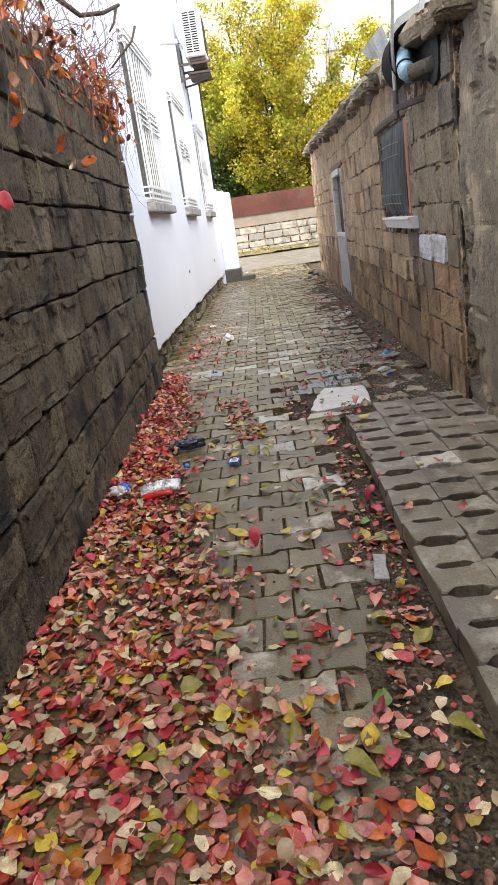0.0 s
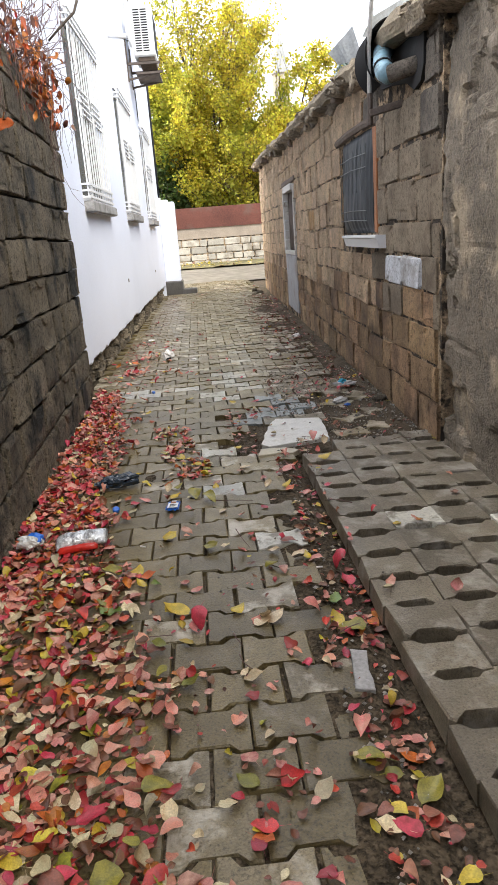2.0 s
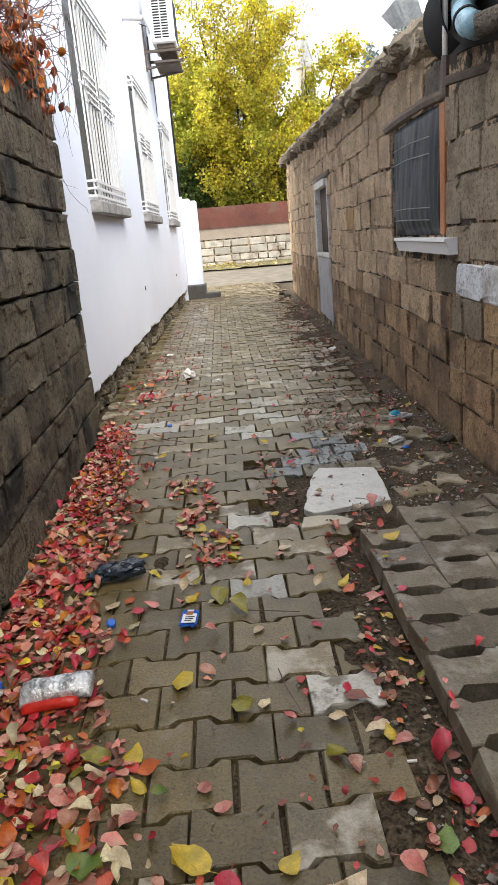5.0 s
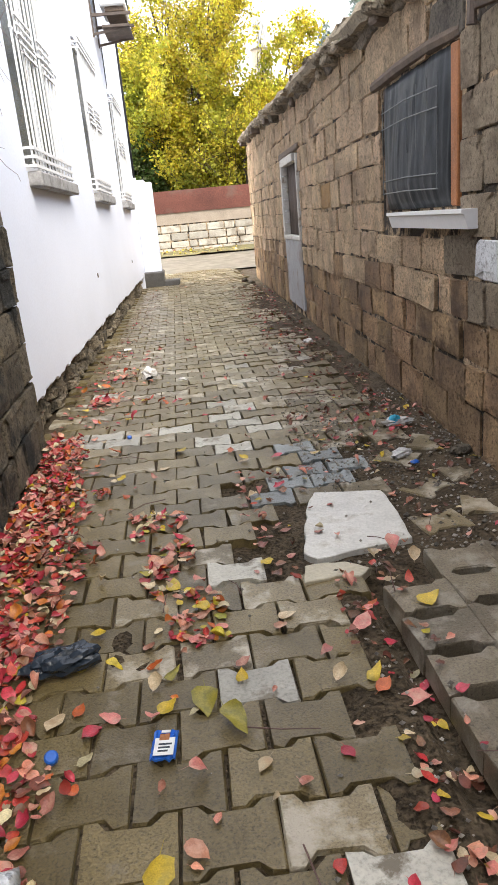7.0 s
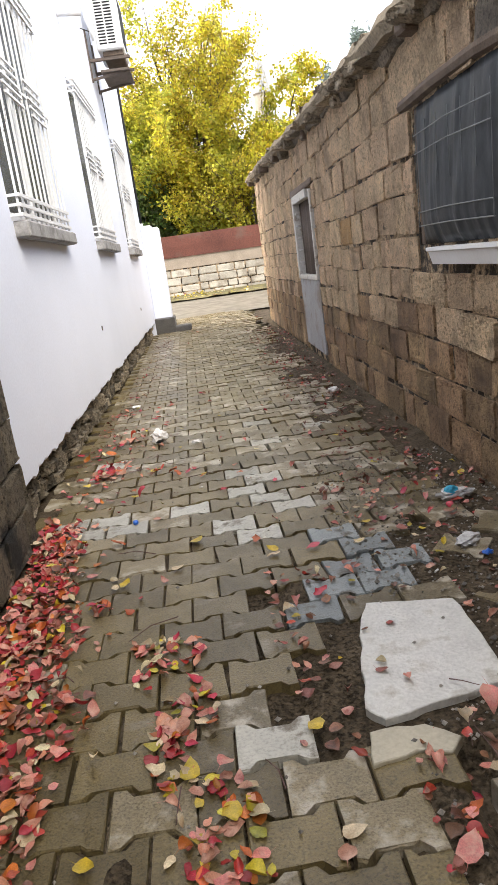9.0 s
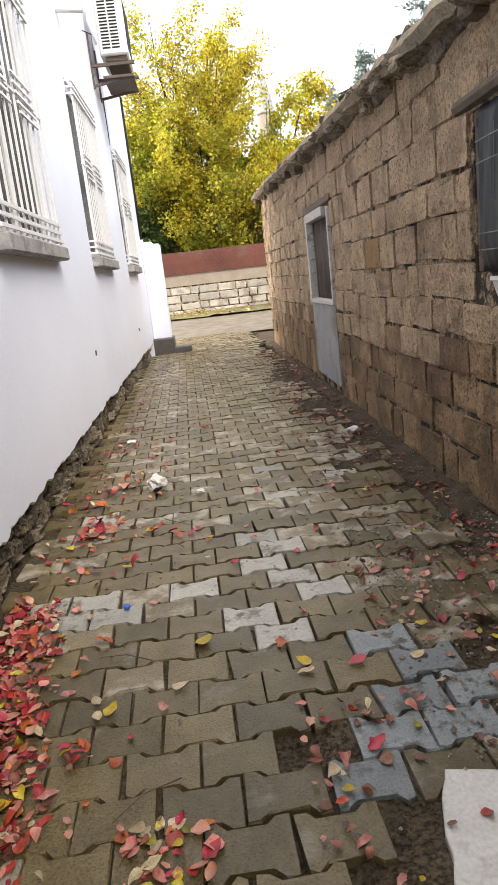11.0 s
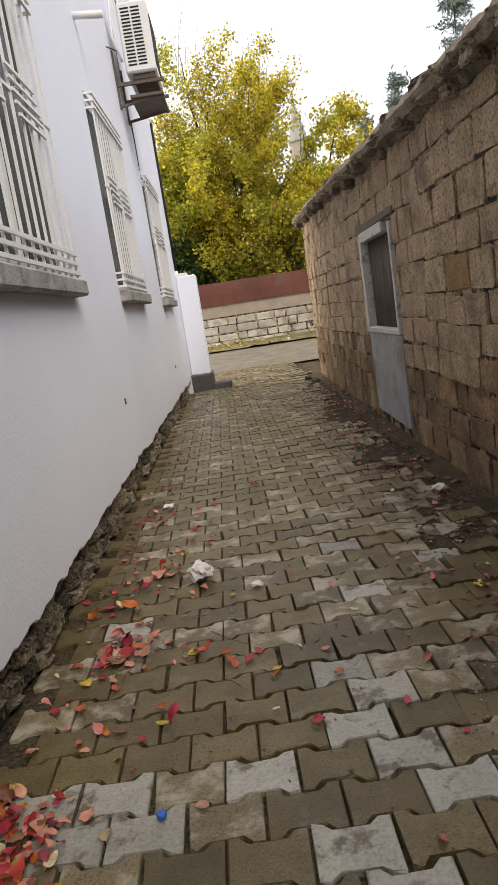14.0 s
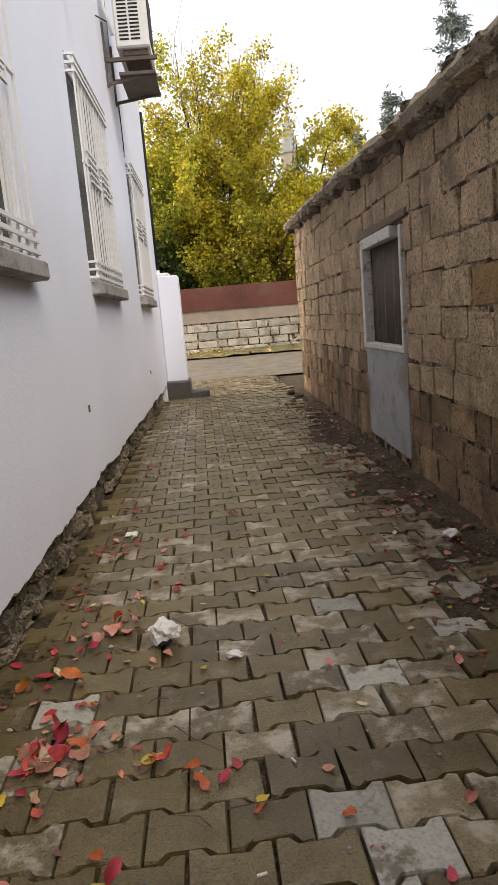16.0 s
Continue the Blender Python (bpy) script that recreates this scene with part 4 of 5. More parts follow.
pave = [paver_mesh(k, M_PAVER, 0.06) for k in range(7)]
worn = [paver_mesh(k + 20, M_WORN, 0.12) for k in range(6)]
grey_pave = [paver_mesh(k + 50, M_GREY_PAVER, 0.2) for k in range(6)]
pale = [paver_mesh(k + 9, M_PALE, 0.08) for k in range(4)]
blue = [paver_mesh(k + 30, M_BLUE_GREY, 0.2) for k in range(4)]
pavement = thing("pavement", "wet interlocking concrete pavers, sunken and loose in places", "pavement", kind="structure")
rest = {"pave": ([], []), "worn": ([], [])}
pr = random.Random(11)
# replaced pavers of other concrete
PALE_AT = ((-1.39, 6.4), (-1.22, 6.48), (-1.03, 6.55), (-0.68, 6.45), (-0.445, 6.14), (-0.33, 6.02), (0.08, 6.3), (-0.13, 3.34), (-0.385, 4.08), (-0.34, 3.94), (-0.36, 4.59), (-0.355, 7.02), (-1.2, 6.3), (-0.9, 6.4), (-0.2, 6.5), (-1.3, 7.6), (-1.4, 8.3))
BLUE_AT = ((-0.19, 5.22), (-0.09, 5.38), (0.1, 5.37), (0.0, 5.51), (0.23, 5.55), (0.06, 5.65), (0.28, 5.68), (-0.03, 5.85), (0.17, 5.81), (-1.42, 6.25))


def near_any(x, y, spots, r):
    return any(abs(x - a) < r and abs(y - b) < r * 0.75 for a, b in spots)


def right_edge(y):
    if y < 4.55:
        return -0.015 + 0.05 * noise.noise((y * 3, 0, 7))
    if y < 5.2:
        return -0.2 + 0.09 * noise.noise((y * 3, 0, 5))
    if y < 5.95:
        return 0.33
    return 0.66 + 0.1 * noise.noise((y * 2, 0, 3)) - 0.015 * (y - 6)


def left_edge(y):
    if y < 6.3:
        return -1.17 - 0.0524 * (y - 1.3) + 0.02
    return -1.5 - 0.0107 * (y - 6.3)


def swell(x, y):
    """The sunken and heaved lie of the paving."""
    return 0.012 * noise.noise((x * 1.3, y * 1.3, 2)) + hill(x, y)


def place_paver(m, kind, as_part, squash=1.0):
    m = m @ pose(0, 0, 0, 0, 0, 180 * pr.randrange(2)) @ Matrix.Diagonal((squash, 1, 1, 1))
    if as_part:
        ob = new("paver", pr.choice({"pave": pave, "worn": worn, "pale": pale, "blue": blue, "grey": grey_pave}[kind]))
        ob.parent = pavement
        ob.matrix_basis = m
    else:
        v, f = paver_verts(pr, 0.07, 0.08)
        rv, rf = rest["pave" if kind == "pave" else "worn"]
        i = len(rv)
        rv.extend(tuple(m @ Vector(c)) for c in v)
        rf.extend(tuple(i + q for q in g) for g in f)


for row in range(-56, 80):
    for c in range(-12, 12):
        u = (c + 0.5 + 0.5 * (row % 2)) * PITCH
        p = LAY @ Vector((u, row * ROW, 0))
        x, y = p.x, p.y
        if y > 19.6:
            continue
        near = 2.3 < y < 8.3
        lo, hi = left_edge(y), right_edge(y)
        give = 0.03 if y < 6.3 else 0.1
        if x + 0.1 > hi + 0.03 or x - 0.1 < lo - give:
            # half pavers fill the ends of alternate rows
            side = 1 if x - 0.1 < lo - give else -1
            if (side > 0 and x + 0.1 > lo + 0.09) or (side < 0 and x - 0.1 < hi - 0.09 and not 4.55 < y < 5.95 and pr.random() < 0.7):
                m = LAY @ pose(u + side * 0.05, row * ROW, swell(x, y) - 0.006, pr.gauss(0, 1.2), pr.gauss(0, 1.2), pr.gauss(0, 1.5))
                place_paver(m, "worn" if side > 0 and y > 6.3 and pr.random() < 0.5 else "pave", near, 0.49)
            continue
        loose = 0.7 if x < -0.45 else 1.5
        if y > 6 and x > 0.25:
            loose = 3.0
            if pr.random() < 0.04:
                continue
        if near_any(x, y, ((-0.23, 5.45), (-0.3, 4.78)), 0.09):
            continue
        share = (0.12 if y < 7 else 0.25) if x < -0.45 else 0.5 if y > 5.9 else 0.22
        kind = "worn" if pr.random() < share else "pave"
        if near_any(x, y, PALE_AT, 0.09) or (y > 6.2 and x > -0.5 and pr.random() < 0.05):
            kind = "pale"
        if near_any(x, y, BLUE_AT, 0.1):
            kind = "blue"
        z = swell(x, y) + pr.gauss(0, 0.002) * loose
        place_paver(LAY @ pose(u + pr.gauss(0, 0.0012) * loose, row * ROW + pr.gauss(0, 0.0012) * loose, z, pr.gauss(0, 0.55) * loose, pr.gauss(0, 0.55) * loose, pr.gauss(0, 0.35) * loose), kind, near)
# rows stacked head to head beside the wall, a step higher, with open slots at their waists
for row in range(-26, 7):
    for c in range(5):
        if row > (4 if c == 0 else 5):
            continue
        u, v = 0.101 + 0.2045 * c, (row + 0.5) * 0.1845 + 0.02 * c
        p = STRIP @ Vector((u, v, 0))
        if p.x > 0.95:
            continue
        kind = "pale" if pr.random() < 0.08 else "grey"
        place_paver(STRIP @ pose(u + pr.gauss(0, 0.002), v + pr.gauss(0, 0.002), STRIP_TOP + pr.gauss(0, 0.004), pr.gauss(0, 0.9), pr.gauss(0, 0.9), pr.gauss(0, 0.7)), kind, p.y > 1.6)
# displaced pavers half sunk in the dirt between the strip and the wall
for x, y, turn in ((0.44, 4.86, 12), (0.66, 4.95, -20), (0.5, 5.22, 40), (0.72, 5.35, 8), (0.47, 5.62, -35), (0.68, 5.8, 65), (0.52, 5.98, 5)):
    place_paver(pose(x, y, ground_height(x, y) + 0.006, pr.gauss(0, 2.5), pr.gauss(0, 2.5), turn), "worn", True)
for kind, material in (("pave", M_PAVER_FAR), ("worn", M_WORN_FAR)):
    me = bpy.data.meshes.new("paving")
    me.from_pydata(rest[kind][0], [], rest[kind][1])
    me.materials.append(material)
    ob = new("paving", me)
    ob.parent = pavement
    tagged(ob, "far pavers of the same lane", kind="stuff")

# ---- fallen leaves ----
def leaf_mat(name, colour, back, at=(0.46, 0.7)):
    return mat(name, colour, 0.42, 34, 0.4, 260, 0.5, island=0.42, hue=0.018, stain=back, stain_scale=26, stain_at=at, depth=0.002, spec=0.45)


LEAF_MATS = {
    "red": leaf_mat("leaf_red", (0.43, 0.038, 0.036), (0.24, 0.024, 0.024)),
    "pink": leaf_mat("leaf_pink", (0.5, 0.19, 0.14), (0.6, 0.36, 0.265)),
    "orange": leaf_mat("leaf_orange", (0.45, 0.13, 0.025), (0.3, 0.07, 0.02)),
    "yellow": leaf_mat("leaf_yellow", (0.5, 0.38, 0.035), (0.32, 0.26, 0.035)),
    "olive": leaf_mat("leaf_olive", (0.24, 0.22, 0.028), (0.1, 0.1, 0.02)),
    "green": leaf_mat("leaf_green", (0.09, 0.16, 0.03), (0.2, 0.2, 0.04)),
    "cream": leaf_mat("leaf_cream", (0.55, 0.46, 0.29), (0.4, 0.26, 0.14)),
    "brown": leaf_mat("leaf_brown", (0.2, 0.078, 0.045), (0.08, 0.037, 0.025)),
}


def leaf_geometry(r, size, width=0.75, flat=False):
    """An ovate leaf along +x with a drawn-out tip, folded on its midrib, its rim wavy and curled, on a thin stalk."""
    curl = r.choice((-1, 1, 1)) * r.uniform(0.15, 0.7 if flat else 1.9)
    fold, twist, roll = r.uniform(0.0, 0.35 if flat else 0.8), r.uniform(-0.45, 0.45), r.choice((-1, 1)) * r.uniform(0.0, 0.4 if flat else 1.1)
    bend, phase, wave = r.uniform(-0.2, 0.2), r.uniform(0, 6), r.uniform(0.02, 0.07)
    stations = [(0.0, 0.0), (0.06, 0.52), (0.2, 0.9), (0.38, 1.0), (0.58, 0.86), (0.76, 0.55), (0.9, 0.2), (1.0, 0.0)]
    torn = r.randrange(2, 6) if r.random() < 0.2 else -1
    verts, faces, rows_ = [], [], []
    for n, (f, wd) in enumerate(stations):
        a = curl * f
        cx, cz = math.sin(a) / curl, (1 - math.cos(a)) / curl
        half = wd * width * 0.5
        ids = []
        for side in ((0,) if wd == 0 else (-1, -0.55, 0, 0.55, 1)):
            k = half * (r.uniform(0.35, 0.6) if n == torn and side > 0.8 else r.uniform(0.86, 1.1))
            y = side * k * (1 - 0.25 * abs(side * roll * fold)) + bend * f * f
            z = cz + abs(side) * k * fold + side * k * twist * (f - 0.5) + roll * k * max(0, abs(side) - 0.5) * 0.9
            if abs(side) == 1:
                z += wave * math.sin(phase + 9 * f + side)
            ids.append(len(verts))
            verts.append(Vector((cx - 0.5, y, z)) * size)
        rows_.append(ids)
    for p, q in zip(rows_, rows_[1:]):
        for k in range(4):
            if len(p) == 1:
                faces.append((p[0], q[k + 1], q[k]))
            elif len(q) == 1:
                faces.append((p[k], p[k + 1], q[0]))
            else:
                faces.append((p[k], p[k + 1], q[k + 1], q[k]))
    i = len(verts)
    end = Vector((-0.5 - r.uniform(0.2, 0.5), r.uniform(-0.2, 0.2), r.uniform(0, 0.12))) * size
    verts += [Vector((-0.5, 0.012, 0.0)) * size, Vector((-0.5, -0.012, 0.0)) * size, end]
    faces.append((i, i + 1, i + 2))
    low = min(v.z for v in verts)
    return [v - Vector((0, 0, low)) for v in verts], faces


lr = random.Random(21)
drift = {k: ([], []) for k in LEAF_MATS}


def surface(x, y):
    """Top of the paving, or of the dirt where there is none."""
    if -0.12 < x < 0.28 and 4.64 < y < 5.22:
        return 0.012
    if y < 4.6 and x > 0.112 - 0.044 * (y - 3.418):
        return STRIP_TOP + 0.006
    if left_edge(y) < x < right_edge(y):
        return max(0.006 + swell(x, y), ground_height(x, y))
    return ground_height(x, y) + 0.004


def drop_leaf(kind, x, y, size, heap=0.0):
    if -0.16 < x < 0.31 and 4.6 < y < 5.27 and lr.random() < 0.93:
        return
    v, f = leaf_geometry(lr, size, lr.uniform(0.5, 0.9), flat=lr.random() < 0.6)
    tip = 17 if heap else 8
    m = pose(x, y, surface(x, y) + 0.001 + heap * lr.random(), lr.uniform(-tip, tip), lr.uniform(-tip, tip), lr.uniform(0, 360))
    vs, fs = drift[kind]
    i = len(vs)
    vs.extend(tuple(m @ p) for p in v)
    fs.extend(tuple(i + k for k in face) for face in f)


def choose(table):
    t = lr.random() * sum(w for _, w in table)
    for k, w in table:
        t -= w
        if t <= 0:
            return k
    return table[-1][0]


MIXED = (("red", 20), ("pink", 33), ("orange", 13), ("yellow", 8), ("olive", 4), ("cream", 20), ("brown", 20))
REDS = (("red", 42), ("pink", 36), ("orange", 6), ("cream", 8), ("yellow", 3), ("brown", 10))
LIGHTS = (("pink", 36), ("red", 16), ("cream", 18), ("yellow", 10), ("olive", 3), ("orange", 8))
DULL = (("brown", 60), ("cream", 8), ("pink", 9), ("red", 6), ("yellow", 3))


def scatter(n, x0, x1, y0, y1, table, lo, hi, keep=lambda x, y: 1.0, heap=0.0):
    for _ in range(n):
        x, y = lr.uniform(x0, x1), lr.uniform(y0, y1)
        if lr.random() < keep(x, y):
            drop_leaf(choose(table), x, y, lr.uniform(lo, hi), heap)


def clump(x, y, s=3.0):
    return 0.5 + 0.9 * noise.noise((x * s, y * s, 12))


BED = ((0.0, 0.15), (1.2, -0.1), (1.6, -0.36), (2.0, -0.55), (2.7, -0.64), (3.3, -0.88), (4.0, -0.98), (5.0, -1.03), (5.6, -1.1), (6.3, -1.24), (6.7, -1.42), (9.0, -1.6))


def bed(x, y, soft=0.16):
    """How thickly the drift under the dark wall covers this spot."""
    if x < -1.16 - 0.0524 * (y - 1.3):
        return 0.0
    for (a, p), (b, q) in zip(BED, BED[1:]):
        if a <= y <= b:
            edge = p + (q - p) * (y - a) / (b - a)
    return max(0.0, min(1.0, (edge - x) / soft + 0.5 + 0.8 * noise.noise((x * 5, y * 5, 1))))


# crushed, broken leaves at the bottom of the drift
scatter(9500, -1.5, 0.1, 0.3, 6.6, DULL + (("red", 30), ("orange", 16), ("pink", 20)), 0.015, 0.042, bed, heap=0.01)
# the drift itself: mixed near its thick end, red further along
scatter(6000, -1.42, 0.15, 0.3, 3.2, MIXED, 0.024, 0.066, lambda x, y: 0.95 * bed(x, y, 0.25), heap=0.03)
scatter(5200, -1.56, -0.6, 2.9, 6.6, REDS, 0.028, 0.062, lambda x, y: bed(x, y) * min(1.0, 0.4 + (y - 2.9)), heap=0.022)
# loose leaves on the pavers
scatter(900, -1.0, 0.1, 0.5, 2.5, MIXED, 0.025, 0.068, lambda x, y: clump(x, y, 4) * min(1.0, 0.35 + 0.7 * (2.5 - y)))
scatter(800, -1.2, 0.1, 0.5, 3.2, DULL + (("red", 20), ("pink", 20)), 0.012, 0.03, lambda x, y: clump(x, y, 3))
scatter(150, -1.1, 0.1, 2.4, 4.4, LIGHTS, 0.025, 0.06, lambda x, y: clump(x, y, 4) * 0.8)
scatter(640, -0.08, 0.14, 0.5, 4.6, LIGHTS + (("brown", 60), ("red", 15)), 0.02, 0.05, lambda x, y: 1.1 * clump(x, y, 4))
scatter(50, 0.15, 0.85, 0.8, 4.6, LIGHTS + (("brown", 20),), 0.03, 0.055, clump)
scatter(900, -0.85, -0.4, 4.2, 5.2, LIGHTS, 0.025, 0.06, lambda x, y: 1.2 * clump(x, y, 4) * max(0, 1 - ((x + 0.64 - 0.2 * (4.75 - y)) / 0.13) ** 2))
scatter(160, -1.3, 0.3, 4.6, 6.6, LIGHTS, 0.025, 0.055, lambda x, y: clump(x, y, 4) * (0.9 if x < -0.8 else 0.35))
scatter(150, -0.35, 0.05, 4.5, 5.6, DULL + (("pink", 30), ("red", 15)), 0.02, 0.05, lambda x, y: clump(x, y, 5))
scatter(150, -1.42, -0.9, 6.5, 9.5, REDS, 0.025, 0.055, lambda x, y: 1.3 * clump(x, y, 3))
scatter(40, -1.0, 0.4, 6.6, 9.5, LIGHTS, 0.02, 0.045, clump)
scatter(900, 0.1, 0.75, 5.6, 15.5, DULL + (("red", 14), ("pink", 10)), 0.025, 0.06, lambda x, y: clump(x, y, 2) * min(1, 0.45 + x))
scatter(260, -1.45, 0.5, 8, 18, DULL + (("red", 14),), 0.025, 0.055, lambda x, y: clump(x, y) * (1.0 if x < -1.2 or x > 0.1 else 0.35))
scatter(300, 0.0, 0.85, 4.7, 6.6, DULL + (("pink", 25), ("yellow", 8)), 0.02, 0.05, clump)
scatter(900, -8, 8, 25.3, 27.9, (("yellow", 60), ("cream", 20), ("brown", 20)), 0.08, 0.16, lambda x, y: 1.0)
# trodden leaf crumbs and earth along both sides further up the lane
EARTHY = (("brown", 80), ("cream", 8), ("red", 5))
scatter(2600, 0.05, 0.72, 6.4, 15.5, EARTHY, 0.014, 0.042, lambda x, y: clump(x, y, 3) * min(1, 0.3 + 1.2 * x))
scatter(1100, -1.46, -1.0, 7.2, 15.5, EARTHY, 0.014, 0.038, lambda x, y: clump(x, y, 3) * min(1.0, max(0.1, (-1.05 - x) / 0.2)))
scatter(700, -1.1, 0.2, 6.2, 12, EARTHY, 0.006, 0.016, lambda x, y: 0.9 * clump(x, y, 2))
# small heaps of red leaves by the rubble footing
for hx, hy, spread, count in ((-1.22, 7.35, 0.07, 16), (-1.15, 8.1, 0.06, 8), (-0.88, 7.25, 0.03, 3), (-1.33, 7.8, 0.05, 4)):
    for _ in range(count):
        drop_leaf(choose(REDS), lr.gauss(hx, spread), lr.gauss(hy, spread), lr.uniform(0.05, 0.1), 0.012)
for kind, (v, f) in drift.items():
    me = bpy.data.meshes.new("fallen_leaves")
    me.from_pydata(v, [], f)
    me.polygons.foreach_set("use_smooth", [True] * len(f))
    me.materials.append(LEAF_MATS[kind])
    tagged(new("fallen_leaves", me), "scattered %s fallen leaves lying on the wet paving" % kind, "leaves", kind="stuff")

# the large leaves that stand out singly
single = {}
for kind in LEAF_MATS:
    for k in range(4):
        v, f = leaf_geometry(lr, 1.0, lr.uniform(0.55, 0.8), flat=k > 0)
        me = bpy.data.meshes.new("fallen_leaf")
        me.from_pydata([tuple(p) for p in v], [], f)
        me.polygons.foreach_set("use_smooth", [True] * len(f))
        me.materials.append(LEAF_MATS[kind])
        single[kind, k] = me
# where they lie, and their length
YELLOW_LEAVES = ((-0.3, 1.67, 0.11), (-0.14, 1.55, 0.09), (-0.45, 1.6, 0.08), (-0.56, 2.82, 0.07), (-0.54, 2.81, 0.1), (-0.01, 2.7, 0.07), (-0.6, 3.42, 0.09), (-0.05, 3.15, 0.06), (-0.33, 2.79, 0.06), (-0.68, 3.03, 0.06), (-0.71, 3.14, 0.07), (0.18, 4.22, 0.08), (-0.61, 3.92, 0.06), (-0.84, 4.3, 0.06), (-0.05, 3.95, 0.07), (-0.28, 4.64, 0.06), (-0.51, 4.39, 0.07), (-0.62, 4.55, 0.07), (-0.62, 6.03, 0.09), (-0.91, 5.69, 0.06), (-0.29, 5.82, 0.06), (0.15, 5.95, 0.06), (-0.99, 6.82, 0.05), (-0.59, 7.05, 0.04), (-1.32, 7.15, 0.06), (-0.77, 7.78, 0.04))
OLIVE_LEAVES = ((-0.32, 1.59, 0.08), (0.11, 1.57, 0.1), (-0.05, 2.06, 0.09), (0.09, 1.97, 0.09), (-0.62, 1.78, 0.09), (-0.53, 2.02, 0.08), (-0.16, 1.45, 0.1), (0.02, 2.64, 0.11), (-0.19, 3.09, 0.08), (-0.43, 3.3, 0.09), (-0.8, 3.12, 0.08), (-0.51, 3.91, 0.1), (-0.43, 3.82, 0.11), (-0.6, 4.05, 0.06))
GREEN_LEAVES = ((-0.08, 1.69, 0.07), (-0.76, 2.79, 0.1), (0, 2.83, 0.08), (-0.62, 3, 0.05))
RED_LEAVES = ((0, 1.87, 0.07), (-0.09, 1.48, 0.08), (-0.67, 1.96, 0.08), (-0.46, 2.69, 0.09), (0.05, 3.08, 0.09), (0.07, 2.96, 0.08), (-0.8, 3.85, 0.07), (0.03, 4.12, 0.06), (0.04, 4.4, 0.07), (-0.6, 5.09, 0.06), (-0.12, 5.77, 0.07), (-0.15, 5.37, 0.07), (-0.96, 6.82, 0.08), (-0.48, 6.7, 0.06), (-0.69, 7.16, 0.06), (-1.3, 7.26, 0.06), (-1.5, 7.94, 0.06), (-0.66, 7.21, 0.05), (-0.19, 6.75, 0.04))
CREAM_LEAVES = ((-0.17, 1.61, 0.06), (-0.24, 2.71, 0.06), (-0.71, 2.95, 0.08), (-0.21, 2.73, 0.08), (-0.25, 2.71, 0.07), (-0.17, 3.23, 0.06), (-0.08, 3.18, 0.07), (-0.9, 3.91, 0.08), (-0.64, 4.02, 0.06), (-0.25, 4.29, 0.06), (-0.99, 4.42, 0.07), (-0.86, 4.16, 0.06), (-0.14, 3.96, 0.06), (0.22, 4.49, 0.06), (-0.7, 5.78, 0.06), (-0.95, 5.67, 0.05), (-0.29, 5.76, 0.06), (0.08, 5.77, 0.06), (-1.21, 7.72, 0.06))
ORANGE_LEAVES = ((-0.3, 1.87, 0.06), (-0.66, 3.09, 0.07), (-0.65, 4.1, 0.06), (-0.04, 3.9, 0.06), (0.02, 4.31, 0.07), (-0.97, 5.53, 0.06), (-0.35, 5.96, 0.06), (-1, 6.11, 0.08), (-0.79, 7.19, 0.07), (-0.76, 7.14, 0.07), (-0.38, 6.96, 0.05), (-0.6, 7.01, 0.04), (-1.15, 7.39, 0.07), (-1.01, 6.91, 0.05))
PINK_LEAVES = ((-0.47, 2.7, 0.06), (-0.52, 3.67, 0.06), (-0.47, 2.95, 0.05), (-0.08, 2.74, 0.07), (-0.76, 3.9, 0.06), (-0.64, 3.87, 0.06), (-0.51, 4.54, 0.07), (0.03, 3.85, 0.09), (-0.03, 4.2, 0.08), (0.15, 4.55, 0.08), (-1.22, 7.34, 0.07), (-1.21, 6.84, 0.06), (-1.28, 7.54, 0.05))
BROWN_LEAVES = ((-0.11, 3.3, 0.08),)
LARGE = (("yellow", YELLOW_LEAVES), ("olive", OLIVE_LEAVES), ("green", GREEN_LEAVES), ("red", RED_LEAVES), ("cream", CREAM_LEAVES), ("orange", ORANGE_LEAVES), ("pink", PINK_LEAVES), ("brown", BROWN_LEAVES))
for kind, spots in LARGE:
    for x, y, s in spots:
        ob = new("fallen_leaf", single[kind, lr.randrange(4)])
        ob.matrix_basis = pose(x, y, surface(x, y) + 0.003 + (0.02 if bed(x, y) > 0.5 else 0), lr.uniform(-7, 7), lr.uniform(-7, 7), lr.uniform(0, 360)) @ Matrix.Diagonal((s, s, s, 1))
        tagged(ob, "large curled %s fallen leaf on the paving" % kind, "leaf", "large fallen leaves")

# ---- grit, twigs and stones ----
gv, gf = [], []
for _ in range(2600):
    if lr.random() < 0.7:
        x, y = lr.uniform(0.0, 0.9), lr.uniform(4.5, 7.0)
    elif lr.random() < 0.5:
        x, y = lr.uniform(-0.06, 0.12), lr.uniform(0.5, 4.6)
    else:
        x, y = lr.uniform(-1.4, 0.8), lr.uniform(1, 14)
    if -0.14 < x < 0.3 and 4.62 < y < 5.25 and lr.random() < 0.95:
        continue
    s = lr.uniform(0.003, 0.009) * (1.8 if lr.random() < 0.06 else 1)
    z = surface(x, y) + s * 0.3
    i = len(gv)
    gv += [(x + s * lr.uniform(0.6, 1.2) * a, y + s * lr.uniform(0.6, 1.2) * b, z + s * lr.uniform(0.5, 1) * c) for a, b, c in ((1, 0, 0), (-1, 0, 0), (0, 1, 0), (0, -1, 0), (0, 0, 1), (0, 0, -1))]
    gf += [(i + a, i + b, i + c) for a, b, c in ((0, 2, 4), (2, 1, 4), (1, 3, 4), (3, 0, 4), (2, 0, 5), (1, 2, 5), (3, 1, 5), (0, 3, 5))]
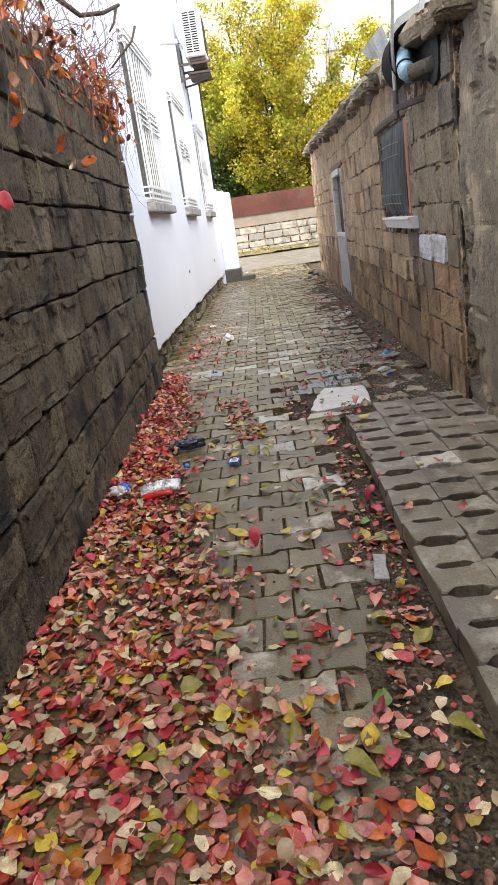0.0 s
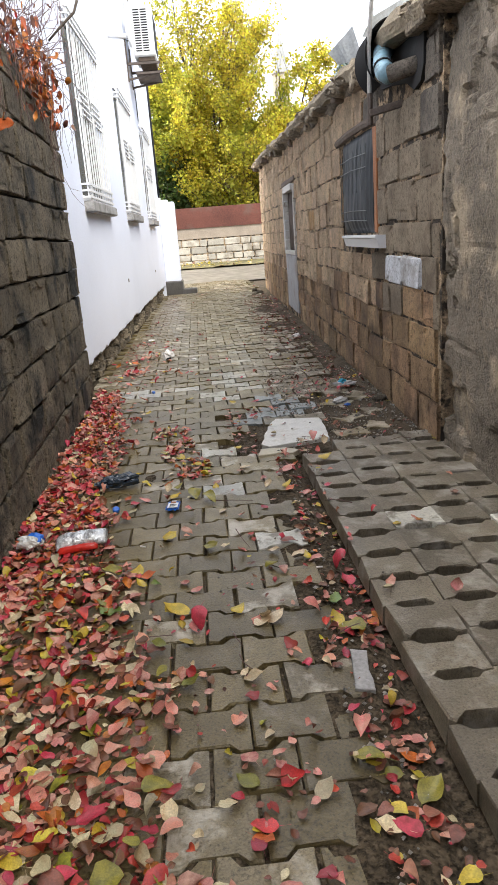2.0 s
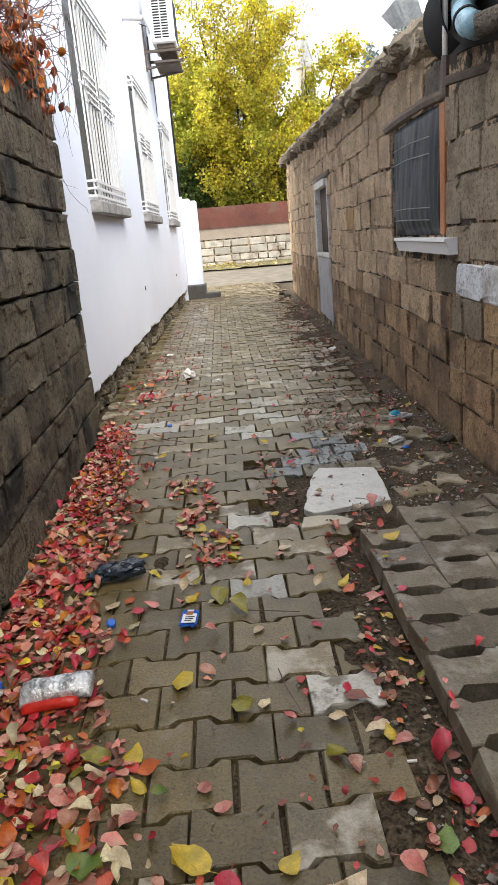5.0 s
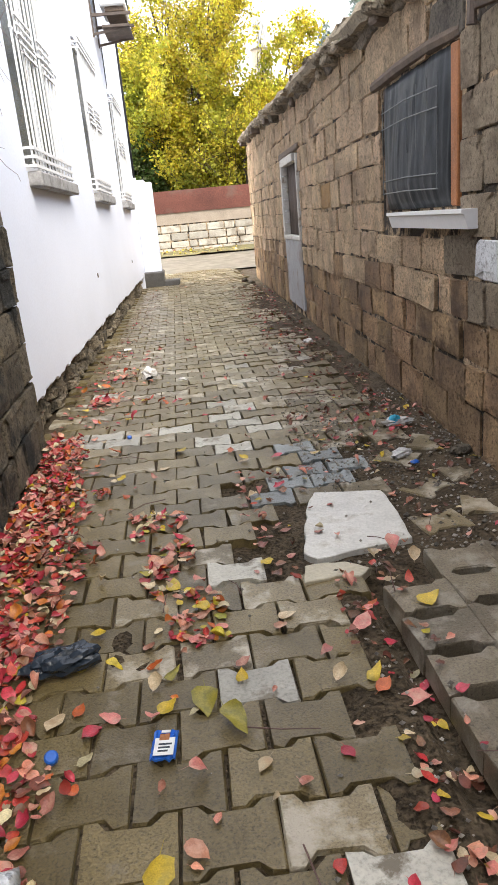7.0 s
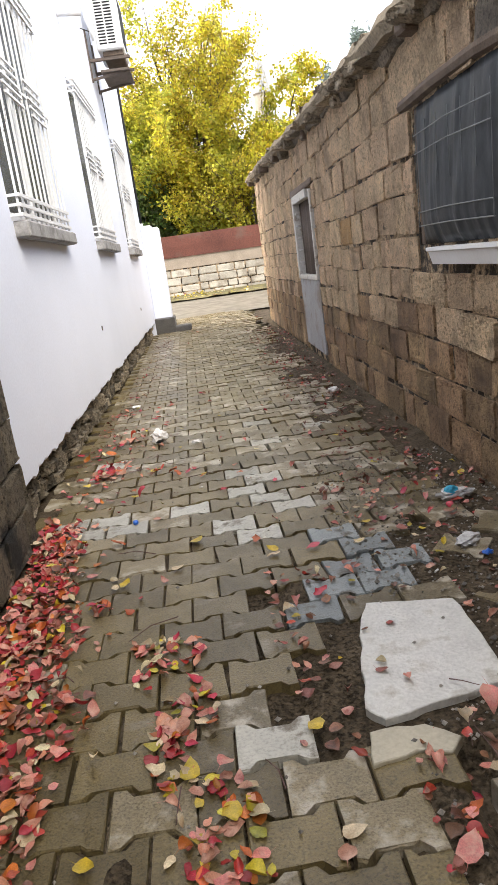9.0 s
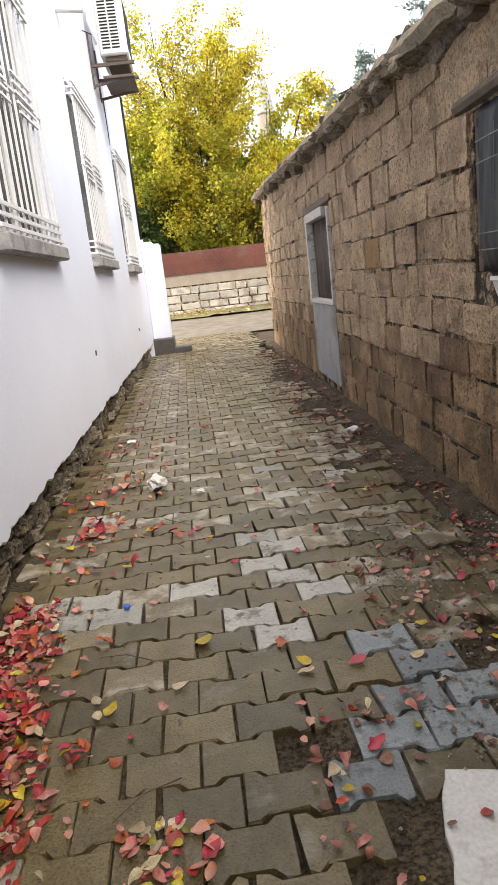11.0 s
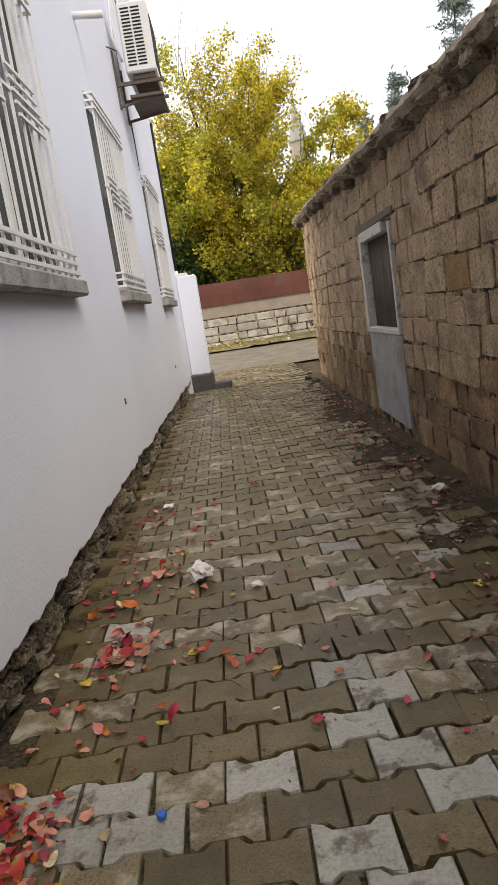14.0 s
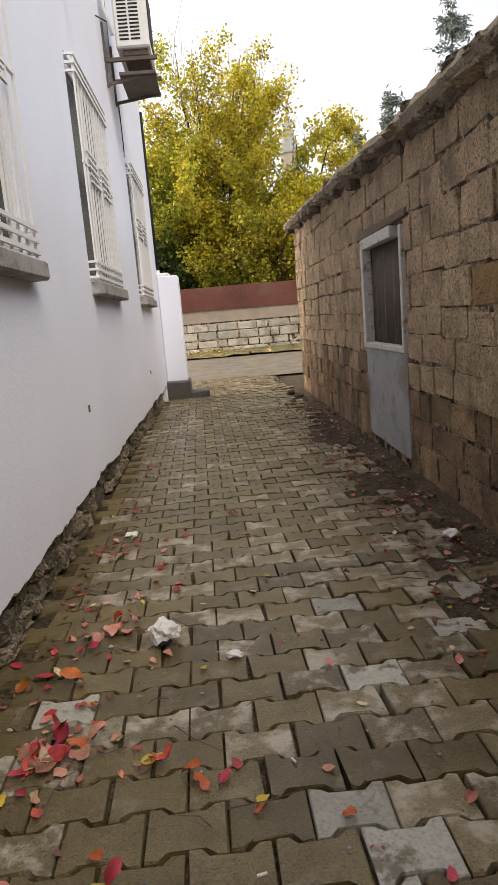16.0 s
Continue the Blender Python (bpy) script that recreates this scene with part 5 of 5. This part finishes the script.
me = bpy.data.meshes.new("grit")
me.from_pydata(gv, [], gf)
me.materials.append(mat("grit_stone", (0.26, 0.24, 0.21), 0.8, 20, 0.3, 90, 0.2, island=0.6))
tagged(new("grit", me), "loose pale grit and small stones on the dirt", "gravel", kind="stuff")
for k in range(46):
    x, y = lr.uniform(-1.2, 0.7), lr.uniform(1.2, 9)
    a, ln = lr.uniform(0, math.tau), lr.uniform(0.06, 0.22)
    z = surface(x, y) + 0.008
    bm = bmesh.new()
    add_tube(bm, [(x, y, z), (x + 0.5 * ln * math.cos(a) + lr.uniform(-0.01, 0.01), y + 0.5 * ln * math.sin(a), z + 0.008), (x + ln * math.cos(a + 0.15), y + ln * math.sin(a + 0.15), z)], 0.0022, 0.0012, 5)
    tagged(part("twig", bm, M_TWIG), "thin dry brown twig lying on the paving", "twig", "fallen twigs")

# ---- litter and odd slabs ----
def plate(points, thick, bevel=0.006, name="slab"):
    """A flat broken slab with the outline given."""
    bm = bmesh.new()
    rim = []
    for (xa, ya), (xb, yb) in zip(points, points[1:] + points[:1]):
        for k in range(4):
            x, y = xa + (xb - xa) * k / 4, ya + (yb - ya) * k / 4
            rim.append((x + 0.011 * noise.noise((x * 17, y * 17, 3)), y + 0.011 * noise.noise((x * 17, y * 17, 8))))
    f = bm.faces.new([bm.verts.new((x, y, 0)) for x, y in rim])
    ext = bmesh.ops.extrude_face_region(bm, geom=[f])
    for v in [g for g in ext["geom"] if isinstance(g, bmesh.types.BMVert)]:
        v.co.z += thick
    bmesh.ops.recalc_face_normals(bm, faces=bm.faces[:])
    bmesh.ops.bevel(bm, geom=[e for e in bm.edges if all(v.co.z > thick * 0.5 for v in e.verts)], offset=bevel, segments=1, affect="EDGES")
    return bm


M_SLAB = mat("pale_slab", (0.62, 0.61, 0.57), 0.5, 7, 0.2, 80, 0.5, stain=(0.30, 0.26, 0.19), stain_scale=7, stain_at=(0.54, 0.72), wet=0.2)
ob = tagged(part("stone_slab", plate([(-0.135, 4.69), (-0.1, 4.62), (0.05, 4.66), (0.275, 4.71), (0.29, 4.95), (0.285, 5.19), (-0.012, 5.245), (-0.06, 5.11), (-0.105, 4.86)], 0.03, 0.003), M_SLAB),
            "broken pale stone slab set loose among the pavers", "slab")
ob.location.z = -0.02
ob = tagged(part("stone_slab", plate([(-0.165, 4.47), (-0.05, 4.5), (0.03, 4.475), (0.075, 4.52), (-0.005, 4.59), (-0.15, 4.595)], 0.03, 0.003), mat("buff_slab", (0.46, 0.42, 0.32), 0.6, 7, 0.2, 80, 0.4)),
            "small broken buff slab beside the larger one", "slab")
ob.location.z = -0.022
ob = tagged(part("stone_slab", plate([(-0.02, 2.33), (0.03, 2.32), (0.045, 2.5), (0.0, 2.52)], 0.03, 0.002), M_SILL), "grey splinter of slab in the dirt gap", "slab")
ob.location.z = -0.02


def crumple(seed, sx, sy, sz, n=3):
    """A crushed sheet: a facetted lump."""
    bm = bmesh.new()
    bmesh.ops.create_icosphere(bm, subdivisions=n, radius=1)
    for v in bm.verts:
        d = 1 + 0.42 * noise.noise(v.co * 1.9 + Vector((seed, 0, 0))) + 0.3 * noise.noise(v.co * 4.5 + Vector((0, seed, 0)))
        v.co = Vector((v.co.x * sx, v.co.y * sy, max(v.co.z, -0.6) * sz)) * d
    low = min(v.co.z for v in bm.verts)
    for v in bm.verts:
        v.co.z -= low
    return bm


def pillow(sx, sy, sz, nx=18, ny=10):
    """A puffed foil bag with pinched, crimped ends and a wrinkled skin."""
    bm = bmesh.new()
    for up in (1, -0.5):
        g = []
        for j in range(ny + 1):
            v = 2 * j / ny - 1
            row = []
            for i in range(nx + 1):
                u = 2 * i / nx - 1
                h = max(0.0, (1 - u ** 4) * (1 - v * v)) ** 0.6
                w = noise.noise((u * 3, v * 4, sx * 40)) * 0.22 + noise.noise((u * 9, v * 7, 3)) * 0.1
                row.append(bm.verts.new((sx * 0.5 * u * (1 - 0.06 * v * v), sy * 0.5 * v * (1 - 0.12 * (1 - u * u)), up * sz * h * (0.8 + w))))
            g.append(row)
        for j in range(ny):
            for i in range(nx):
                q = (g[j][i], g[j][i + 1], g[j + 1][i + 1], g[j + 1][i])
                bm.faces.new(q if up > 0 else q[::-1])
    bmesh.ops.remove_doubles(bm, verts=bm.verts[:], dist=1e-5)
    return bm


def flat_pack(name, sx, sy, material, thick=0.006):
    bm = bmesh.new()
    nx, ny = 12, 8
    g = [[bm.verts.new((sx * (i / nx - 0.5), sy * (j / ny - 0.5), 0.012 * noise.noise((i * 0.5, j * 0.6, sx * 50)) + 0.01)) for i in range(nx + 1)] for j in range(ny + 1)]
    for j in range(ny):
        for i in range(nx):
            bm.faces.new((g[j][i], g[j][i + 1], g[j + 1][i + 1], g[j + 1][i]))
    ext = bmesh.ops.extrude_face_region(bm, geom=bm.faces[:])
    for v in [q for q in ext["geom"] if isinstance(q, bmesh.types.BMVert)]:
        v.co.z -= thick
    return bm


M_PAPER = mat("crumpled_paper", (0.74, 0.72, 0.70), 0.7, 25, 0.15, 90, 0.3)
M_BLUE = mat("blue_plastic", (0.02, 0.13, 0.55), 0.3, 20, 0.2, 90, 0.1)
M_CYAN = mat("cyan_film", (0.05, 0.42, 0.62), 0.25, 25, 0.3, 90, 0.3)
M_FILM = mat("clear_film", (0.55, 0.55, 0.54), 0.2, 30, 0.35, 90, 0.4)
M_FOIL = mat("silver_foil", (0.72, 0.74, 0.76), 0.28, 40, 0.35, 90, 0.6, metal=0.4, stain=(0.3, 0.31, 0.33), stain_scale=40, stain_at=(0.5, 0.6))
M_RED_FILM = mat("red_film", (0.55, 0.03, 0.02), 0.3, 25, 0.2, 60, 0.2)
M_NAVY = mat("dark_bag", (0.02, 0.03, 0.045), 0.25, 25, 0.4, 60, 0.5)
M_LABEL = mat("white_label", (0.75, 0.76, 0.77), 0.5, 20, 0.1, 60, 0.1)

paper = thing("crumpled_paper", "crumpled white paper tissue on the paving, its shaded inside drawn black", "litter", pose(-0.924, 8.02, 0.012, 0, 0, 20))
part("sheet", crumple(1.3, 0.06, 0.048, 0.052), M_PAPER, paper)
# A black lump draws the shade inside the crumpled sheet
part("hollow", crumple(2.3, 0.03, 0.02, 0.016, 2), M_BLACK, paper, "black lump standing in for a shaded fold", at=pose(-0.012, -0.036, 0.004))
tagged(part("paper_scrap", crumple(4.1, 0.036, 0.022, 0.012, 2), M_PAPER, at=pose(-0.65, 7.85, 0.012, 0, 0, -20)), "small torn white paper scrap on the paving", "litter")
tagged(part("paper_scrap", crumple(5.1, 0.045, 0.03, 0.014, 2), M_PAPER, at=pose(-1.25, 9.5, 0.012, 0, 0, 30)), "small white tissue lying by the footing", "litter")
tagged(part("paper_scrap", crumple(6.1, 0.05, 0.035, 0.02, 2), M_PAPER, at=pose(0.54, 8.95, 0.015, 0, 0, 10)), "dirty white paper scrap near the block wall", "litter")

pack = thing("cigarette_packet", "flattened blue and white card packet with small print", "litter", pose(-0.61, 3.77, 0.013, 0, 0, -4))
part("card", flat_pack("card", 0.06, 0.095, M_BLUE), M_BLUE, pack)
part("label", box_bm(-0.022, 0.026, -0.044, 0.012, 0.017, 0.0185), M_LABEL, pack, "white printed label")
for k in range(3):
    part("print", box_bm(-0.012, 0.02 - 0.004 * k, -0.012 - 0.011 * k, -0.007 - 0.011 * k, 0.0186, 0.0195), M_NAVY, pack, "line of dark print")
part("print", box_bm(-0.01, 0.012, 0.03, 0.038, 0.017, 0.0185), M_LABEL, pack, "pale block of print")
part("seal", box_bm(-0.012, 0.012, 0.004, 0.024, 0.0187, 0.0197), M_WOOD_ORANGE, pack, "torn buff patch")

foil = thing("snack_wrapper", "crushed silver and red foil snack wrapper among the leaves", "litter", pose(-0.96, 3.37, 0.045, 4, -4, 4))
part("foil", pillow(0.22, 0.095, 0.045), M_FOIL, foil, smooth=True, at=pose(0, 0.01, 0.012, 12))
part("print", pillow(0.17, 0.035, 0.024), M_RED_FILM, foil, "red printed side", smooth=True, at=pose(-0.015, -0.036, -0.002, 25))
wrap = thing("plastic_wrapper", "crumpled blue and white plastic wrapper among the leaves", "litter", pose(-1.17, 3.36, 0.05))
part("film", crumple(9.4, 0.05, 0.035, 0.03), M_FILM, wrap)
part("print", crumple(9.9, 0.035, 0.03, 0.03, 2), M_BLUE, wrap, "blue printed corner", at=pose(0.02, 0.02, 0.008))
bag = thing("plastic_bag", "crumpled dark plastic bag wet on the paving", "litter", pose(-0.92, 4.14, 0.012, 0, 0, 12))
part("film", crumple(11.4, 0.11, 0.05, 0.035), M_NAVY, bag)
tagged(part("bottle_cap", turned([(0.017, 0), (0.017, 0.012), (0.013, 0.016)], 14), M_BLUE, at=pose(-0.88, 3.77, 0.02, 25, 10)), "blue plastic bottle cap among the leaves", "bottle cap")
tagged(part("bottle_cap", turned([(0.014, 0), (0.014, 0.01), (0.011, 0.013)], 14), M_BLUE, at=pose(-0.94, 6.38, 0.012, 15, 5)), "small blue plastic cap on the paving", "bottle cap")
film = thing("plastic_wrapper", "crumpled clear film with a cyan corner by the wall", "litter", pose(0.62, 6.13, 0.0, 0, 0, 10))
part("film", crumple(13.1, 0.09, 0.04, 0.025), M_FILM, film)
part("print", crumple(13.9, 0.035, 0.03, 0.03, 2), M_CYAN, film, "cyan printed corner", at=pose(-0.02, -0.005, 0.012))
film2 = thing("plastic_wrapper", "crushed clear plastic film in the dirt", "litter", pose(0.5, 5.63, -0.01, 0, 0, 40))
part("film", crumple(14.6, 0.065, 0.04, 0.022), M_FILM, film2)
tagged(part("plastic_scrap", crumple(15.0, 0.022, 0.015, 0.012, 2), M_BLUE, at=pose(0.53, 5.5, -0.005)), "small dark blue plastic scrap in the dirt", "litter")
for k, (x, y, s) in enumerate(((0.78, 5.55, 0.06), (0.68, 5.25, 0.035), (0.42, 16.3, 0.09), (0.36, 15.4, 0.06), (0.5, 15.9, 0.07), (0.25, 15.0, 0.05), (0.45, 14.4, 0.05), (0.58, 8.1, 0.04), (0.3, 5.9, 0.03))):
    tagged(part("loose_stone", crumple(20.0 + k, s, s * 0.75, s * 0.5, 2), M_RUBBLE, at=pose(x, y, surface(x, y) - 0.01, 0, 0, 40 * k)), "loose grey stone lying near the block wall", "stone", "loose stones")
for k, (x, y) in enumerate(((-0.03, 3.05), (-0.05, 3.3), (-0.7, 3.35), (0.3, 5.4), (-0.5, 7.2), (-0.62, 6.8))):
    bm = bmesh.new()
    z = surface(x, y) + 0.006
    a = k * 1.3
    add_tube(bm, [(x, y, z), (x + 0.024 * math.cos(a), y + 0.024 * math.sin(a), z)], 0.0036, sides=8)
    tagged(part("cigarette_end", bm, M_PAPER), "stubbed white cigarette end on the ground", "litter", "cigarette ends")

# ---- stove pipe, hood and bracket under the eave ----
flue = thing("stove_pipe", "pale blue stove-pipe elbow under a black hood at the eave", "pipe", pose(0.80, 5.03, 2.02))
bm = bmesh.new()
add_tube(bm, [(-0.09, -0.16, -0.02), (-0.1, -0.08, 0.01), (-0.09, 0.02, 0.07), (-0.06, 0.14, 0.15), (0.0, 0.24, 0.2)], 0.054, 0.05, 18)
part("elbow", bm, mat("pale_blue_enamel", (0.27, 0.45, 0.54), 0.4, 10, 0.25, 60, 0.2, stain=(0.12, 0.17, 0.19), stain_scale=14), flue, "pale blue enamelled elbow", smooth=True)
bm = bmesh.new()
add_tube(bm, [(-0.098, -0.05, 0.028), (-0.097, -0.035, 0.037)], 0.058, 0.058, 18)
part("clip", bm, M_BLACK, flue, "black joint ring")
bm = bmesh.new()
add_tube(bm, [(0.08, -0.3, 0.005), (-0.02, -0.21, -0.008), (-0.088, -0.158, -0.02)], 0.046, 0.048, 14)
part("collar", bm, M_BLOCK_SOOT_SHADE, flue, "sooty pipe collar", smooth=True)
bm = bmesh.new()
n = 16
arc = [(-0.2 * math.sin(math.pi * (0.02 + 0.8 * k / n)) + 0.02, 0.06 + 0.2 * math.cos(math.pi * (0.02 + 0.8 * k / n))) for k in range(n + 1)]
ra = [bm.verts.new((x, 0.36, z + 0.07)) for x, z in arc]
rb = [bm.verts.new((x * 0.95, 0.1, z * 0.98 + 0.08)) for x, z in arc]
for k in range(n):
    bm.faces.new((ra[k], ra[k + 1], rb[k + 1], rb[k]))
# Added back face: a black backdrop drawing the hood's shaded inside
bm.faces.new(ra)
ob = part("hood", bm, M_BLACK, flue, "black curved sheet hood", smooth=True)
ob.modifiers.new("thick", "SOLIDIFY").thickness = 0.006
# Black plate on the wall: soot, with the recess's shade drawn as colour
bm = bmesh.new()
ring = [(-0.42, -0.03), (-0.36, -0.1), (-0.24, -0.12), (-0.1, -0.06), (0.1, -0.03), (0.3, 0.0), (0.52, 0.02), (0.6, 0.1), (0.6, 0.28), (-0.42, 0.2)]
fa = [bm.verts.new((0.022 + 0.006 * noise.noise((y * 5, z * 5, 0)), y, z)) for y, z in ring]
fb = [bm.verts.new((0.06, y, z)) for y, z in ring]
bm.faces.new(fa)
for k in range(len(ring)):
    bm.faces.new((fa[k], fa[(k + 1) % len(ring)], fb[(k + 1) % len(ring)], fb[k]))
part("soot_shade_plate", bm, M_BLACK, flue, "black plate for soot and painted recess shade round the outlet")

pole = thing("bracket_pole", "pale leaning pole held by a dark iron bracket", "pole", pose(0.66, 5.16, 1.86))
bm = bmesh.new()
add_tube(bm, [(0.0, 0.01, -0.07), (0.0, 0.0, 0.1)], 0.02, 0.018, 8)
part("foot", bm, M_RUST, pole, "dark iron foot")
bm = bmesh.new()
add_tube(bm, [(0.0, 0.0, 0.08), (-0.005, -0.02, 0.35), (0.02, -0.1, 0.75), (0.1, -0.2, 1.1)], 0.013, 0.012, 8)
part("rod", bm, mat("pale_pole", (0.42, 0.40, 0.37), 0.6, 15, 0.3, 90, 0.2), pole, "pale weathered rod")
bm = bmesh.new()
add_box(bm, 0.0, 0.2, -0.03, 0.0, -0.03, 0.01, bevel=0.004)
part("arm", bm, M_RUST, pole, "dark iron arm", at=pose(0, 0, 0, 0, -10, -20))
beam = thing("roof_beam", "stub end of a grey stone roof beam", "beam", pose(0.76, 4.46, 2.2))
part("stub", box_bm(0, 0.3, -0.06, 0.25, -0.06, 0.06, bevel=0.012, jitter=0.01), M_SLATE, beam)


def roof_sheet(at, pts, label):
    bm = bmesh.new()
    n = 9
    lo, hi = [], []
    for k in range(n):
        f = k / (n - 1)
        w = 0.003 * math.sin(k * 1.4)
        lo.append(bm.verts.new((pts[0] * (f - 0.5), w, 0)))
        hi.append(bm.verts.new((pts[0] * (f - 0.5) + pts[1], w - 0.04, pts[2] * (0.35 + 0.65 * f))))
    for k in range(n - 1):
        bm.faces.new((lo[k], lo[k + 1], hi[k + 1], hi[k]))
    ob = tagged(part("sheet_scrap", bm, mat("grey_sheet", (0.40, 0.42, 0.43), 0.35, 12, 0.3, 60, 0.2), at=at), label, "sheet")
    ob.modifiers.new("thick", "SOLIDIFY").thickness = 0.004


roof_sheet(pose(0.78, 6.35, 2.38, 0, 0, -35), (0.2, -0.06, 0.22), "bent grey plastic sheet scrap standing on the roof edge")
roof_sheet(pose(0.92, 5.75, 2.38, 0, 0, 20), (0.4, 0.05, 0.3), "larger bent grey sheet scrap lying on the roof")

# ---- dry vine over the dark wall ----
vine = thing("dry_vine", "tangled dry creeper with a few orange leaves on the wall top", "vine", pose(0, 0, 0))
vr = random.Random(5)


def wall_x(y):
    return -1.17 - 0.0524 * (y - 1.3)


def stem(p, steps, step, r0, droop, bm, out):
    pts = [Vector(p)]
    d = Vector((vr.uniform(0.1, 0.8), vr.uniform(-0.8, 0.8), vr.uniform(0.2, 1.1))).normalized()
    for _ in range(steps):
        d = (d + Vector((vr.gauss(0, 0.28), vr.gauss(0, 0.28), vr.gauss(0, 0.2) - droop))).normalized()
        q = pts[-1] + d * step
        if q.z < 2.28:
            q.x = max(q.x, wall_x(q.y) + 0.035)
        q.x = min(q.x, wall_x(q.y) + 0.2)
        pts.append(q)
    add_tube(bm, pts, r0, r0 * 0.4, 4)
    out.extend(pts[2:])


bm, pts = bmesh.new(), []
for k in range(130):
    y = vr.uniform(1.6, 5.7)
    stem((wall_x(y) - vr.uniform(0.0, 0.2), y, 2.24 + vr.uniform(0, 0.1)), vr.randrange(7, 14), 0.07, 0.0032, vr.uniform(0.16, 0.36), bm, pts)
for k in range(34):
    y = vr.uniform(5.2, 6.35)
    stem((wall_x(y) - vr.uniform(0.0, 0.1), y, 2.3 + vr.uniform(0, 0.25)), vr.randrange(10, 20), 0.07, 0.0026, vr.uniform(0.06, 0.2), bm, [])
tagged(part("stem", bm, M_TWIG, vine, "thin tangled stems"), kind="stuff")
bm = bmesh.new()
pts2 = []
for k in range(60):
    y = vr.uniform(3.4, 6.4)
    stem((wall_x(y) - vr.uniform(0.0, 0.3), y, 2.28), vr.randrange(8, 14), 0.085, 0.003, -0.02, bm, pts2)
tagged(part("stem", bm, mat("purple_twig", (0.16, 0.10, 0.11), 0.8, 20, 0.3, 90, 0.2), vine, "upright bare purple-grey shoots"), kind="stuff")
bm = bmesh.new()
add_tube(bm, [(-1.75, 5.2, 3.0), (-1.5, 5.3, 2.88), (-1.36, 5.4, 2.76), (-1.22, 5.5, 2.78), (-1.12, 5.6, 2.84)], 0.022, 0.012, 7)
add_tube(bm, [(-1.14, 5.58, 2.82), (-1.17, 5.55, 2.72), (-1.2, 5.5, 2.66)], 0.012, 0.006, 6)
add_tube(bm, [(-1.05, 5.7, 2.72), (-1.08, 5.65, 2.62), (-1.18, 5.6, 2.52), (-1.25, 5.6, 2.46)], 0.01, 0.006, 6)
part("branch", bm, M_BARK, vine, "knotted bare branch", smooth=True)
lv = {"orange": ([], []), "brown": ([], []), "red": ([], [])}
for _ in range(260):
    y = vr.uniform(5.0, 6.15)
    pts.append(Vector((wall_x(y) + vr.uniform(-0.03, 0.1), y, vr.triangular(2.0, 2.5, 2.32))))
pts += pts[-260:] * 3
for k in range(620):
    p = pts[vr.randrange(len(pts))]
    if p.z < 1.95 and vr.random() < 0.75:
        continue
    kind = vr.choices(("orange", "brown", "red"), (10, 5, 0.4))[0]
    v, f = leaf_geometry(vr, vr.uniform(0.035, 0.07), vr.uniform(0.4, 0.7))
    m = pose(p.x + 0.01, p.y, p.z - 0.02, vr.uniform(0, 360), vr.uniform(40, 110), vr.uniform(0, 360))
    vs, fs = lv[kind]
    i = len(vs)
    vs.extend(tuple(m @ q) for q in v)
    fs.extend(tuple(i + j for j in g) for g in f)
for kind, (v, f) in lv.items():
    me = bpy.data.meshes.new("foliage")
    me.from_pydata(v, [], f)
    me.materials.append(LEAF_MATS[kind])
    ob = new("foliage", me)
    ob.parent = vine
    tagged(ob, "%s shrivelled leaves" % kind, kind="stuff")
for kind, x, y, z, s in (("orange", -0.99, 3.0, 1.66, 0.085), ("orange", -0.9, 3.02, 1.58, 0.085), ("cream", -0.96, 3.02, 1.57, 0.075), ("red", -0.87, 1.95, 1.39, 0.075), ("cream", -1.14, 3.15, 1.83, 0.075), ("orange", -1.17, 3.1, 1.78, 0.1)):
    ob = new("hanging_leaf", single[kind, 0])
    ob.parent = vine
    ob.matrix_basis = pose(x, y, z, 70, vr.uniform(-40, 40), vr.uniform(-30, 30)) @ Matrix.Diagonal((s, s, s, 1))
    tagged(ob, "bright %s leaf hanging from a stem" % kind)
bm = bmesh.new()
add_tube(bm, [(-1.2, 3.1, 2.2), (-1.05, 3.05, 1.9), (-0.97, 3.0, 1.7), (-0.92, 3.02, 1.6)], 0.003, 0.0018, 4)
add_tube(bm, [(-1.12, 2.0, 2.25), (-0.95, 1.97, 1.9), (-0.87, 1.95, 1.42)], 0.003, 0.0018, 4)
part("stem", bm, M_TWIG, vine, "hanging stems")

# ---- cable over the lane ----
bm = bmesh.new()
a, b = Vector((-3.6, 9.5, 5.2)), Vector((-1.45, 12.9, 4.25))
add_tube(bm, [a.lerp(b, k / 10) - Vector((0, 0, 0.25 * math.sin(math.pi * k / 10))) for k in range(11)], 0.006, sides=5)
add_tube(bm, [(-1.5, 13.6, 3.7), (-1.5, 13.62, 3.3), (-1.5, 13.6, 3.2)], 0.006, sides=5)
tagged(part("cable", bm, M_BLACK), "thin black electric cable clipped to the white wall", "cable")
